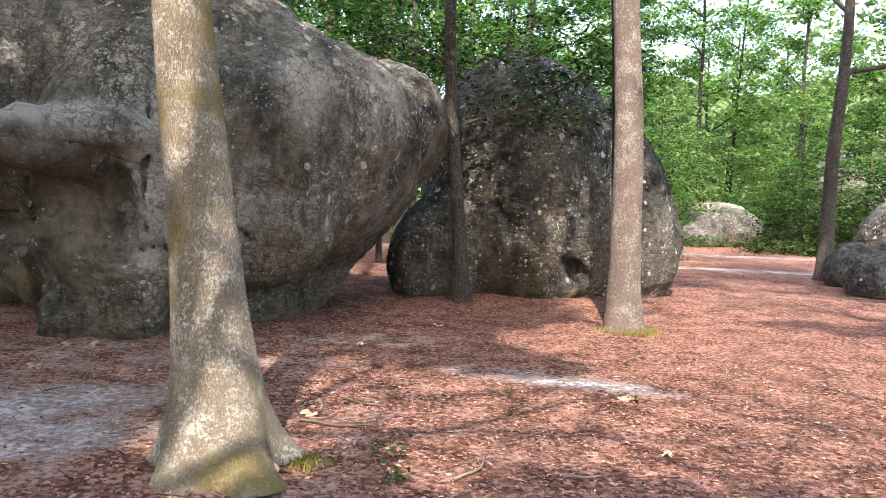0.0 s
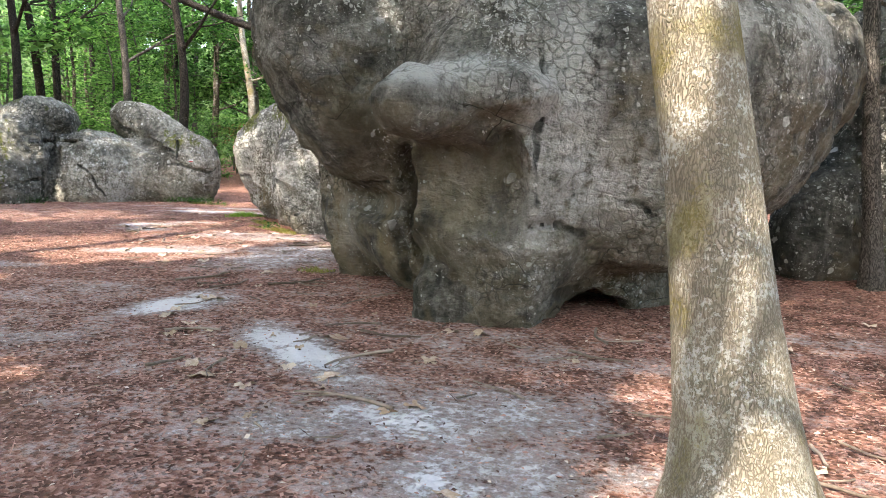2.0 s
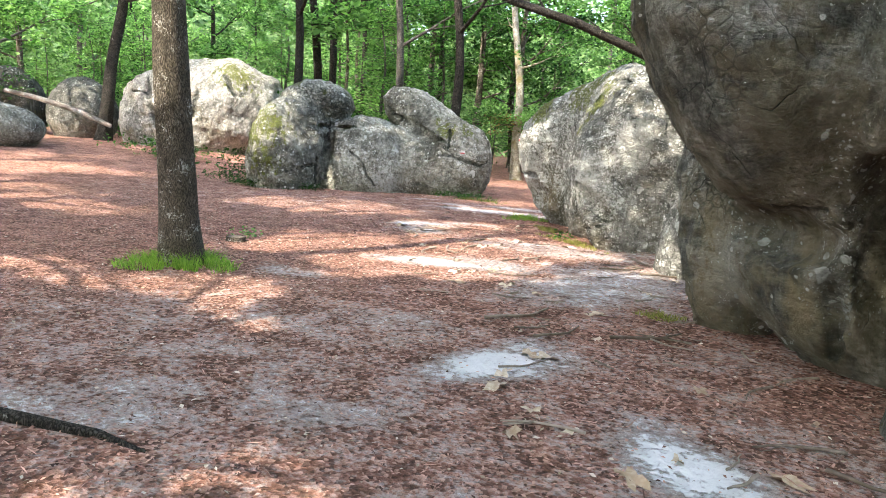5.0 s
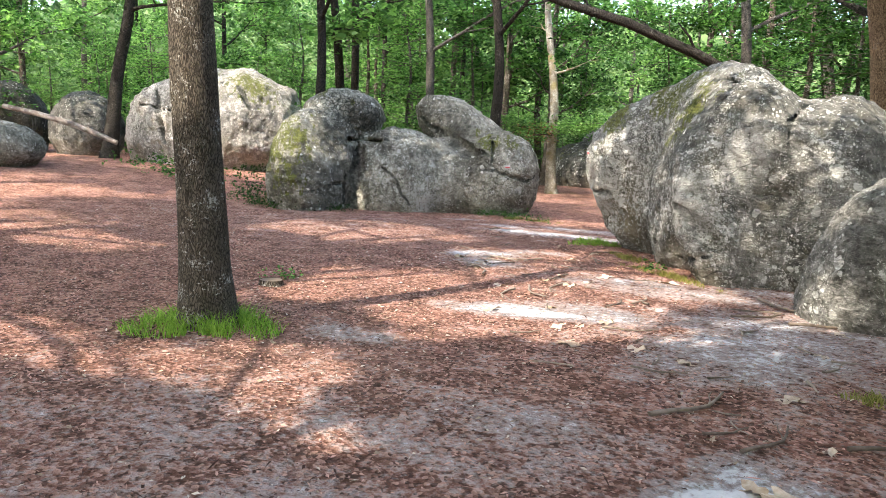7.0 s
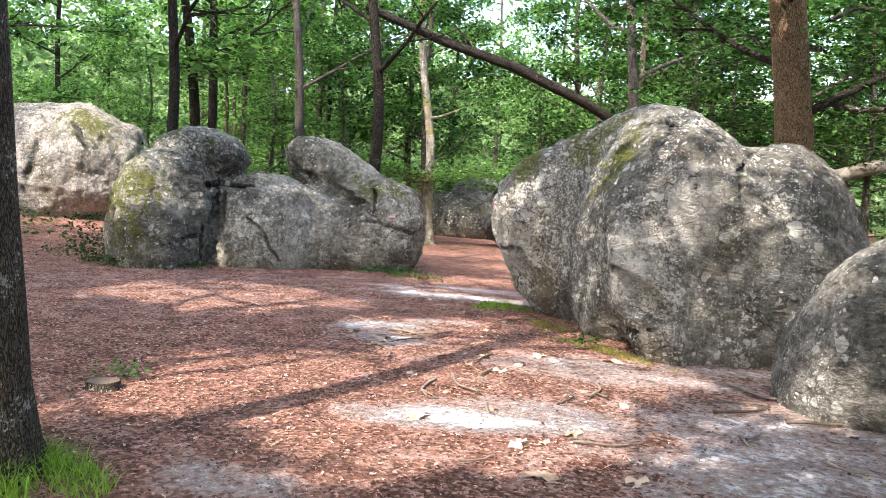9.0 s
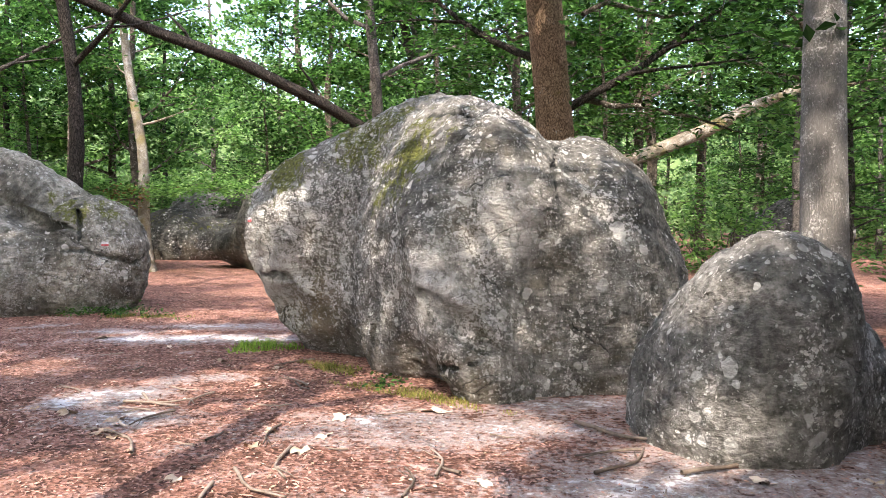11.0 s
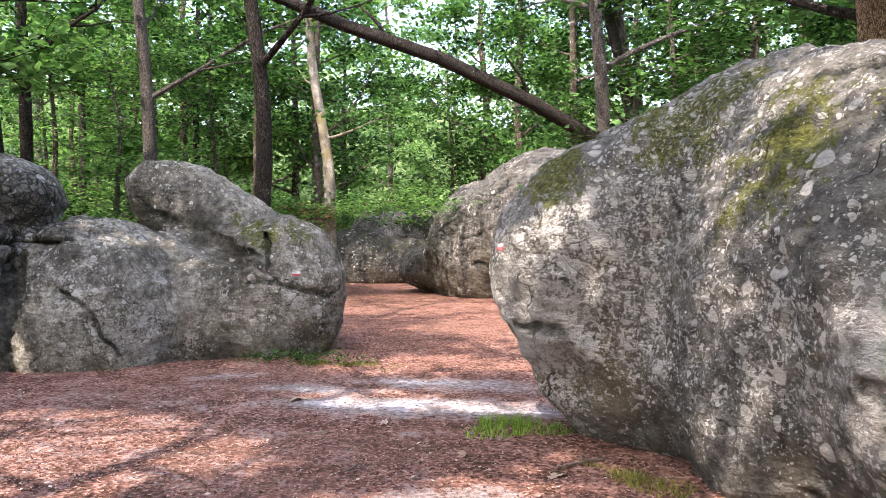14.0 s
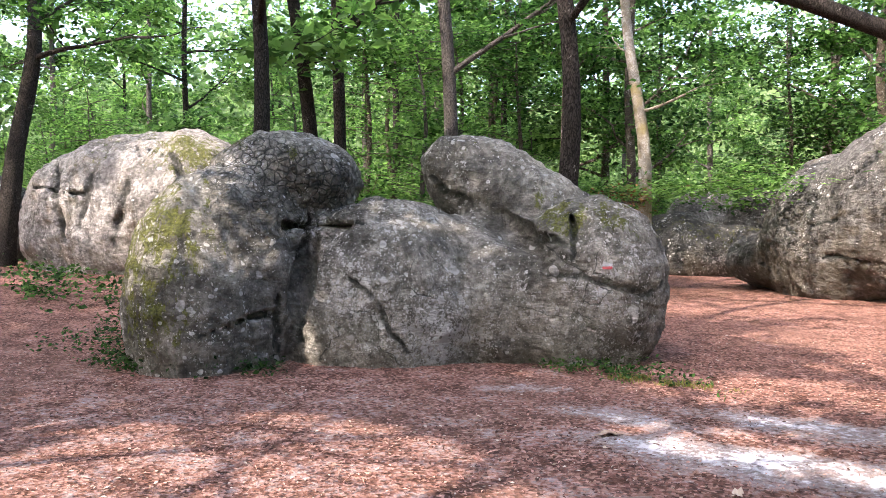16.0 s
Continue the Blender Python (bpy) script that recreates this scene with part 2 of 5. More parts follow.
def ground_material():
    """Red-brown needle and leaf litter, trodden grey and sandy where the path is worn, greyer where shade is painted.
    """
    m, nt, b = material("forest_floor", 0.97, 0.05)
    v = coords(nt)
    big, mid, fine, tiny = fbm(nt, v, 0.45, 3), fbm(nt, v, 2.6, 5), fbm(nt, v, 17, 5, 0.7), fbm(nt, v, 75, 4, 0.75)
    flake = cells(nt, v, 38.0)
    fc = node(nt, "ShaderNodeSeparateColor", {"Color": flake.outputs["Color"]})
    col = mix(nt, step(nt, calc(nt, "ADD", calc(nt, "MULTIPLY", mid, 0.5), calc(nt, "MULTIPLY", fine, 0.5)), 0.35, 0.68), (0.085, 0.040, 0.026), (0.44, 0.222, 0.168))
    col = mix(nt, calc(nt, "MULTIPLY", step(nt, fc.outputs[0], 0.55, 0.95), 0.55), col, (0.54, 0.33, 0.26))
    col = mix(nt, calc(nt, "MULTIPLY", step(nt, fc.outputs[1], 0.55, 0.9), 0.7), col, (0.045, 0.028, 0.022))
    col = mix(nt, calc(nt, "MULTIPLY", step(nt, big, 0.5, 0.66), 0.35), col, (0.20, 0.115, 0.085))
    sand_shade = node(nt, "ShaderNodeAttribute", attribute_name="sand_shade").outputs["Fac"]
    edge = calc(nt, "ADD", sand_shade, calc(nt, "MULTIPLY", calc(nt, "SUBTRACT", calc(nt, "ADD", calc(nt, "MULTIPLY", mid, 0.45), calc(nt, "MULTIPLY", fine, 0.55)), 0.5), 3.3))
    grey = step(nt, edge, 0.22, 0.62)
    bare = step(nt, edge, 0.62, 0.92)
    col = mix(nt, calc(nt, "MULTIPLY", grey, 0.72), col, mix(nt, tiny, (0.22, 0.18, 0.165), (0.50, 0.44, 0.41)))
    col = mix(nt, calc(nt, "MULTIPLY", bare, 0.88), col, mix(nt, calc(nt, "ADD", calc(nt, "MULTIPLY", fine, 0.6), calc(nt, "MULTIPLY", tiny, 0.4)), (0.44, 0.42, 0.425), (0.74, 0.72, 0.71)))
    nt.links.new(col, b.inputs["Base Color"])
    flat = calc(nt, "SUBTRACT", 1.0, calc(nt, "MULTIPLY", bare, 0.75))
    h = calc(nt, "ADD", calc(nt, "MULTIPLY", mid, 0.8), calc(nt, "MULTIPLY", flat, calc(nt, "ADD", calc(nt, "MULTIPLY", fine, 0.7), calc(nt, "ADD", calc(nt, "MULTIPLY", tiny, 0.3), calc(nt, "MULTIPLY", flake.outputs["Distance"], 0.35)))))
    bump(nt, b, h, 0.9, 0.045)
    return m


GROUND = ground_material()
ROCK_ELEPHANT = rock_material("rock_elephant", (0.045, 0.044, 0.037), (0.34, 0.325, 0.28), -0.3, 0.0, 0.45, 0.5, 0.5)
# darker copy of the stone, with the boulder's shade put into its colour
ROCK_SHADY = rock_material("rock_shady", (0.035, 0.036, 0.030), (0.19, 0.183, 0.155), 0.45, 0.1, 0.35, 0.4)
ROCK_PALE = rock_material("rock_pale", (0.13, 0.123, 0.100), (0.45, 0.425, 0.355), 0.62, 0.1, 0.12, 0.0)
ROCK_LICHEN = rock_material("rock_lichen", (0.16, 0.153, 0.135), (0.31, 0.297, 0.262), 0.9, 0.05, 0.2, 0.25)
ROCK_DOME = rock_material("rock_dome", (0.17, 0.163, 0.145), (0.30, 0.288, 0.258), 0.8, 0.0, 0.05, 0.1, 0.1)
# lighter copy of the stone, with sunlight put into its colour
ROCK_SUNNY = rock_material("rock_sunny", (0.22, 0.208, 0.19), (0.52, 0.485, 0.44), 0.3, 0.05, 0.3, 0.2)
ROCK_FAR = rock_material("rock_far", (0.06, 0.058, 0.052), (0.21, 0.204, 0.186), -0.25, 0.1, 0.2, 0.4)
ROCK_MOSSY = rock_material("rock_mossy", (0.05, 0.05, 0.044), (0.13, 0.127, 0.11), 0.15, 0.9, 0.2, 0.2)
BARK_PALE = bark_material("bark_pale", (0.055, 0.045, 0.03), (0.36, 0.31, 0.235), 0.6, 0.76, 0.5, 0.5)
BARK_PINK = bark_material("bark_pink", (0.16, 0.12, 0.10), (0.33, 0.275, 0.24), 0.55, 0.05, 0.6, 0.7)
BARK_DARK = bark_material("bark_dark", (0.012, 0.010, 0.008), (0.17, 0.142, 0.108), 0.36, 0.3, 0.55, 0.8)
BARK_GREY = bark_material("bark_grey", (0.045, 0.041, 0.037), (0.17, 0.155, 0.135), 0.12, 0.15, 0.7)
BARK_SPOTTED = bark_material("bark_spotted", (0.07, 0.065, 0.058), (0.24, 0.225, 0.20), 0.5, 0.15, 0.5, 0.4)
BARK_ORANGE = bark_material("bark_orange", (0.08, 0.05, 0.03), (0.44, 0.31, 0.20), 0.15, 0.4, 0.8)
BARK_BLACK = bark_material("bark_black", (0.018, 0.016, 0.014), (0.075, 0.065, 0.055), 0.1, 0.1, 0.9)
LEAF_MID = leaf_material("leaf_mid", (0.010, 0.036, 0.010), (0.12, 0.24, 0.065), 0.5)
LEAF_BRIGHT = leaf_material("leaf_bright", (0.030, 0.085, 0.022), (0.24, 0.39, 0.13), 0.58)
LEAF_DEEP = leaf_material("leaf_deep", (0.007, 0.021, 0.006), (0.055, 0.125, 0.030), 0.4)
# far leaves: distance haze painted in as a paler green
LEAF_HAZE = leaf_material("leaf_haze", (0.05, 0.10, 0.04), (0.32, 0.44, 0.21), 0.5)
LEAF_BROWN = leaf_material("leaf_brown", (0.11, 0.05, 0.02), (0.30, 0.16, 0.07), 0.3)
GRASS = leaf_material("grass_blade", (0.13, 0.24, 0.03), (0.34, 0.50, 0.09), 0.4)
GRASS_DRY = leaf_material("grass_dry", (0.14, 0.15, 0.03), (0.36, 0.32, 0.10), 0.3)
CHIP = plain("litter_chip", (0.06, 0.028, 0.019), (0.49, 0.28, 0.215), island=True)
CHIP_PALE = plain("litter_pale", (0.30, 0.22, 0.15), (0.60, 0.50, 0.40), island=True)
TWIG = plain("dead_twig", (0.10, 0.075, 0.055), (0.30, 0.24, 0.19), 12)
DEAD_LEAF = plain("dead_leaf", (0.32, 0.22, 0.14), (0.58, 0.47, 0.36), 30)
WOOD_CUT = plain("cut_wood", (0.05, 0.036, 0.026), (0.15, 0.11, 0.08), 20)
PAINT_RED = plain("paint_red", (0.40, 0.05, 0.06), (0.62, 0.14, 0.14), 25)
PAINT_WHITE = plain("paint_white", (0.44, 0.43, 0.41), (0.72, 0.71, 0.69), 25)


# ---- mesh helpers ----
RNG = np.random.default_rng(7)
LATTICE = np.random.default_rng(3).random((64, 64, 64)).astype(np.float32)


def vnoise(p):
    """Smooth value noise in -1..1 at the points p (n, 3)."""
    i = np.floor(p).astype(int)
    f = p - i
    f = f * f * (3 - 2 * f)
    out = 0
    for dx in (0, 1):
        for dy in (0, 1):
            for dz in (0, 1):
                w = (f[:, 0] if dx else 1 - f[:, 0]) * (f[:, 1] if dy else 1 - f[:, 1]) * (f[:, 2] if dz else 1 - f[:, 2])
                out = out + w * LATTICE[(i[:, 0] + dx) % 64, (i[:, 1] + dy) % 64, (i[:, 2] + dz) % 64]
    return out * 2 - 1


def octaves(p, scale, n=4, gain=0.5):
    out, amp = 0, 1.0
    for k in range(n):
        out = out + amp * vnoise(p * scale * 2 ** k + 11.7 * k)
        amp *= gain
    return out


def mesh_from(name, verts, faces, mat, smooth=True):
    """A mesh from arrays; all faces have the same number of corners."""
    verts, faces = np.asarray(verts, np.float32), np.asarray(faces, np.int32)
    me = bpy.data.meshes.new(name)
    n, k = faces.shape
    me.vertices.add(len(verts))
    me.vertices.foreach_set("co", verts.ravel())
    me.loops.add(n * k)
    me.loops.foreach_set("vertex_index", faces.ravel())
    me.polygons.add(n)
    me.polygons.foreach_set("loop_start", np.arange(0, n * k, k, dtype=np.int32))
    me.polygons.foreach_set("loop_total", np.full(n, k, np.int32))
    me.polygons.foreach_set("use_smooth", np.full(n, smooth, bool))
    me.update(calc_edges=True)
    me.validate()
    me.materials.append(mat)
    return me


def part(name, me, parent=None, label="", at=None):
    ob = new(name, me)
    if at is not None:
        ob.matrix_basis = at
    if parent is not None:
        ob.parent = parent
    if label:
        ob["label"] = label
    return ob


def ground_z(x, y):
    """Height of the forest floor: level along the path, rising to the west and a little by the shady rock."""
    x, y = np.asarray(x, float), np.asarray(y, float)
    s = lambda v, a, b: (lambda q: q * q * (3 - 2 * q))(np.clip((v - a) / (b - a), 0, 1))
    z = 0.55 * s(-x, 17.5, 30) * s(-y, -34, -24) + 0.08 * s(y, 10, 12) * s(x, -3, -1) * s(-y, -20, -14)
    p = np.stack([x, y, np.zeros_like(x)], -1).reshape(-1, 3)
    bumps = (octaves(p, 0.5, 2) * 0.022 + octaves(p, 2.3, 3) * 0.010).reshape(x.shape)
    return z + bumps


def gz(x, y):
    return float(ground_z(np.array([x]), np.array([y]))[0])


def groove(line, r):
    """The pieces of one crack, tapering to both ends: (two ends, radius)."""
    a = np.array(line, float)
    fine = np.concatenate([a[i] + (a[i + 1] - a[i]) * np.linspace(0, 1, 4)[:-1, None] for i in range(len(a) - 1)] + [a[-1:]])
    n = len(fine) - 1
    return [(fine[i:i + 2], r * min(1.0, 0.45 + 1.6 * (i + 0.5) / n, 0.45 + 1.6 * (1 - (i + 0.5) / n))) for i in range(n)]


def wobble(p):
    q = p + 0.045 * np.stack([vnoise(p * 3.1), vnoise(p * 3.1 + 9), vnoise(p * 3.1 + 17)], 1)
    return q + 0.022 * np.stack([vnoise(p * 11.0), vnoise(p * 11.0 + 5), vnoise(p * 11.0 + 23)], 1)


def sdf(p, blobs, k, cuts):
    out = None
    for cx, cy, cz, rx, ry, rz, turn, tilt in blobs:
        c, s, ct, st = np.cos(turn), np.sin(turn), np.cos(tilt), np.sin(tilt)
        dx, dy, dz = p[:, 0] - cx, p[:, 1] - cy, p[:, 2] - cz
        u, w = c * dx + s * dy, -s * dx + c * dy
        a, b, g = (ct * u + st * dz) / rx, w / ry, (-st * u + ct * dz) / rz
        k0 = np.sqrt(a * a + b * b + g * g) + 1e-6
        k1 = np.sqrt((a / rx) ** 2 + (b / ry) ** 2 + (g / rz) ** 2) + 1e-6
        d = k0 * (k0 - 1) / k1
        if out is None:
            out = d
        else:
            h = np.clip(0.5 + 0.5 * (d - out) / k, 0, 1)
            out = d * (1 - h) + out * h - k * h * (1 - h)
    w = wobble(p) if cuts else p
    for line, r in cuts:
        for a, b in zip(line[:-1], line[1:]):
            a, b = np.array(a), np.array(b)
            ab = b - a
            q = np.clip(((w - a) @ ab) / (ab @ ab), 0, 1)
            d = r - np.linalg.norm(w - a - q[:, None] * ab, axis=1)
            kk = r * 0.7
            h = np.clip(0.5 - 0.5 * (d - out) / kk, 0, 1)
            out = d * (1 - h) + out * h + kk * h * (1 - h)
    return out


def hollow(f, p, carves, k=0.07):
    """Scoop ellipsoids out of the field f at the points p, with rounded rims."""
    for c in carves:
        d = -sdf(p, [(*c, 0.0)[:8]], k, ())
        h = np.clip(0.5 - 0.5 * (f - d) / k, 0, 1)
        f = f * (1 - h) + d * h + k * h * (1 - h)
    return f


def rock(label, blobs, k, mat, res=0.05, cuts=(), lumps=0.06, group="", pits=0.026, moss=(), ochre=(), plates=(), carves=(), lichen=(), pale=()):
    """One boulder: smoothly joined lobes, grooved along the cuts, meshed on a grid and roughened."""
    blobs = [(*b, 0.0)[:8] for b in blobs]
    cuts = [seg for line, r in cuts for seg in groove(line, 0.95 * r + 0.006)]
    bl = np.array(blobs)
    lo = np.maximum((bl[:, :3] - bl[:, 3:6].max(1)[:, None]).min(0) - 0.15, [-1e9, -1e9, -0.35])
    hi = (bl[:, :3] + bl[:, 3:6].max(1)[:, None]).max(0) + 0.15
    n = np.ceil((hi - lo) / res).astype(int) + 1
    ax = [lo[i] + res * np.arange(n[i]) for i in range(3)]
    P = np.stack(np.meshgrid(*ax, indexing="ij"), -1).reshape(-1, 3)
    f = np.empty(len(P), np.float32)
    for i in range(0, len(P), 400000):
        f[i:i + 400000] = hollow(sdf(P[i:i + 400000], blobs, k, ()), P[i:i + 400000], carves)
    near = np.abs(f) < 0.2
    if cuts:
        f[near] = np.maximum(f[near], sdf(P[near], blobs, k, cuts))
    f = f.reshape(n)
    f[:, :, 0] = np.maximum(f[:, :, 0], 0.01)
    ins = f < 0
    # surface nets
    total, count = np.zeros((*(n - 1), 3), np.float32), np.zeros(n - 1, np.float32)
    corner = [(a, b, c) for a in (0, 1) for b in (0, 1) for c in (0, 1)]
    cut = lambda v, o: v[o[0]:n[0] - 1 + o[0], o[1]:n[1] - 1 + o[1], o[2]:n[2] - 1 + o[2]]
    for i, a in enumerate(corner):
        for b in corner[i + 1:]:
            if sum(abs(a[j] - b[j]) for j in range(3)) != 1:
                continue
            fa, fb = cut(f, a), cut(f, b)
            x = (fa < 0) != (fb < 0)
            t = np.where(x, fa / np.where(fa - fb == 0, 1, fa - fb), 0)
            for j in range(3):
                total[..., j] += np.where(x, a[j] + (b[j] - a[j]) * t, 0)
            count += x
    live = count > 0
    idx = np.full(n - 1, -1, np.int64)
    idx[live] = np.arange(live.sum())
    base = np.stack(np.nonzero(live), 1)
    verts = lo + (base + total[live] / count[live][:, None]) * res
    quads = []
    for j in range(3):
        u, w = (j + 1) % 3, (j + 2) % 3
        a = ins.take(range(0, n[j] - 1), j)
        b = ins.take(range(1, n[j]), j)
        for flip, e in ((False, a & ~b), (True, ~a & b)):
            c = np.stack(np.nonzero(e), 1)
            c = c[(c[:, u] > 0) & (c[:, w] > 0) & (c[:, u] < n[u] - 1) & (c[:, w] < n[w] - 1)]
            q = []
            for du, dw in ((1, 1), (0, 1), (0, 0), (1, 0)):
                cc = c.copy()
                cc[:, u] -= du
                cc[:, w] -= dw
                q.append(idx[cc[:, 0], cc[:, 1], cc[:, 2]])
            q = np.stack(q if not flip else q[::-1], 1)
            quads.append(q)
    quads = np.concatenate(quads)
    # mask for the crevice shade painted along the cuts
    cleft_shade = np.zeros(len(verts), np.float32)
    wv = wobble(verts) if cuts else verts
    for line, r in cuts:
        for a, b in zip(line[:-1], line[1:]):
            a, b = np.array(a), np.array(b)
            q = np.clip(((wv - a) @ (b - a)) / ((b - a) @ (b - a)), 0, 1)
            cleft_shade = np.maximum(cleft_shade, np.exp(-(np.linalg.norm(wv - a - q[:, None] * (b - a), axis=1) / (1.15 * r)) ** 6))
    e = 0.01
    field = lambda q: hollow(sdf(q, blobs, k, ()), q, carves)
    g = np.stack([field(verts + np.eye(3)[j] * e) - field(verts - np.eye(3)[j] * e) for j in range(3)], 1)
    g /= np.linalg.norm(g, axis=1)[:, None] + 1e-9
    d = lumps * octaves(verts, 1.1, 3, 0.5) + pits * octaves(verts * [1, 1, 0.8], 7.0, 3, 0.6) + 0.5 * pits * octaves(verts * [0.7, 0.7, 2.2], 5.0, 2, 0.5)
    verts = verts + g * d[:, None]
    o = verts.mean(0) * [1, 1, 0]
    me = mesh_from("boulder", verts - o, quads, mat)
    for key, zones in (("moss", moss), ("ochre", ochre), ("plates", plates), ("lichen", lichen), ("pale", pale)):
        w = np.zeros(len(verts), np.float32)
        for x, y, z, r, s in zones:
            w = np.maximum(w, s * np.exp(-(((verts - [x, y, z]) / r) ** 2).sum(1) * 0.8))
        me.attributes.new(key, "FLOAT", "POINT").data.foreach_set("value", w)
    me.attributes.new("cleft_shade", "FLOAT", "POINT").data.foreach_set("value", cleft_shade.astype(np.float32))
    ob = new("boulder", me)
    ob.location = o
    return tagged(ob, label, "boulder", group)


# ---- the ground ----
def spread(lo, hi, fine, far):
    inner = np.arange(lo, hi, fine)
    out = np.cumsum(np.geomspace(fine * 1.3, far / 5, 44))
    return np.concatenate([(lo - out)[::-1], inner, hi + out])


# worn and sandy places, and painted shade zones: x, y, half length, half width, turn (degrees), strength
SAND_SHADE = [(1.16, 6.34, 0.6, 0.16, -12, 0.85), (0.4, 6.75, 0.35, 0.14, 0, 0.55), (-0.9, 8.0, 0.9, 0.3, 20, 0.4), (-2.7, 5.5, 0.8, 0.35, 10, 0.5),
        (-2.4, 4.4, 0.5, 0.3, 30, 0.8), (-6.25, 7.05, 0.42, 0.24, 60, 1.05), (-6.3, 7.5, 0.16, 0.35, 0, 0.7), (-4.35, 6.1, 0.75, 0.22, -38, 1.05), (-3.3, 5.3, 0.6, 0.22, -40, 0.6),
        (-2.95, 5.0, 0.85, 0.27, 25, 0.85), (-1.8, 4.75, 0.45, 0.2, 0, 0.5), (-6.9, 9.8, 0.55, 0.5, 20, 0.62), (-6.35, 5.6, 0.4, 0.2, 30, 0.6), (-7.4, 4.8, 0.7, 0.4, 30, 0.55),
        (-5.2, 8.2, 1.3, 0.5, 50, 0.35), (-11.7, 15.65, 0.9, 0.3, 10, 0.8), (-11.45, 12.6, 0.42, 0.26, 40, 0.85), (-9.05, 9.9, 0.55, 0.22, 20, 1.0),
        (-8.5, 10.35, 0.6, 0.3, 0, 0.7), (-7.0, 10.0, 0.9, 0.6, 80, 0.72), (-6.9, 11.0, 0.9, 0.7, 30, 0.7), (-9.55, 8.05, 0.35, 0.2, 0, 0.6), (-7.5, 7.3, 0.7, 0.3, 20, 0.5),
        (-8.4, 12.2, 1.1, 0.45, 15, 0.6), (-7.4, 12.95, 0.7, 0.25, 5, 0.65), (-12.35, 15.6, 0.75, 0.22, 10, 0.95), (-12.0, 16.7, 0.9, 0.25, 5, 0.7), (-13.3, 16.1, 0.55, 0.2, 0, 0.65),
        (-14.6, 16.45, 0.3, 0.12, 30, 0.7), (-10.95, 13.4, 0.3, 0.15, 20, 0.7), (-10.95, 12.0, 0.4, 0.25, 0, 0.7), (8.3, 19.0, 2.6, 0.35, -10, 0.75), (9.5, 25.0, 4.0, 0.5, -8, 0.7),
        # the broad weak ones paint the greyer tone of shaded floor
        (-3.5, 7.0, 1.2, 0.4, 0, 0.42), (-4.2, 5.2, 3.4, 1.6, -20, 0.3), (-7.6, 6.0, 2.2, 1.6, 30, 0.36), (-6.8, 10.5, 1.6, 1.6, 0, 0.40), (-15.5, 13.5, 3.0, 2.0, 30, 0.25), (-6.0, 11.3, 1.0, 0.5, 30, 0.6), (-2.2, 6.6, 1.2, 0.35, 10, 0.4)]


def sand_shade_at(x, y):
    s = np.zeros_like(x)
    for cx, cy, a, b, turn, k in SAND_SHADE:
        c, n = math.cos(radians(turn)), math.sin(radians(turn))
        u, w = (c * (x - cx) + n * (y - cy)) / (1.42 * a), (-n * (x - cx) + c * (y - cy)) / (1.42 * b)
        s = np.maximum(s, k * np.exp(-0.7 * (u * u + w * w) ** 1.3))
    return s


gx, gy = spread(-20, 6, 0.075, 1500), spread(1.5, 22, 0.075, 1500)
X, Y = np.meshgrid(gx, gy, indexing="ij")
Z = ground_z(X, Y)
nx, ny = X.shape
ids = np.arange(nx * ny).reshape(nx, ny)
quads = np.stack([ids[:-1, :-1], ids[1:, :-1], ids[1:, 1:], ids[:-1, 1:]], -1).reshape(-1, 4)
ground_mesh = mesh_from("ground", np.stack([X, Y, Z], -1).reshape(-1, 3), quads, GROUND)
attr = ground_mesh.attributes.new("sand_shade", "FLOAT", "POINT")
attr.data.foreach_set("value", sand_shade_at(X, Y).ravel().astype(np.float32))
tagged(new("ground", ground_mesh), "red-brown leaf litter floor with worn grey sandy patches and painted grey shade", "ground", kind="structure")

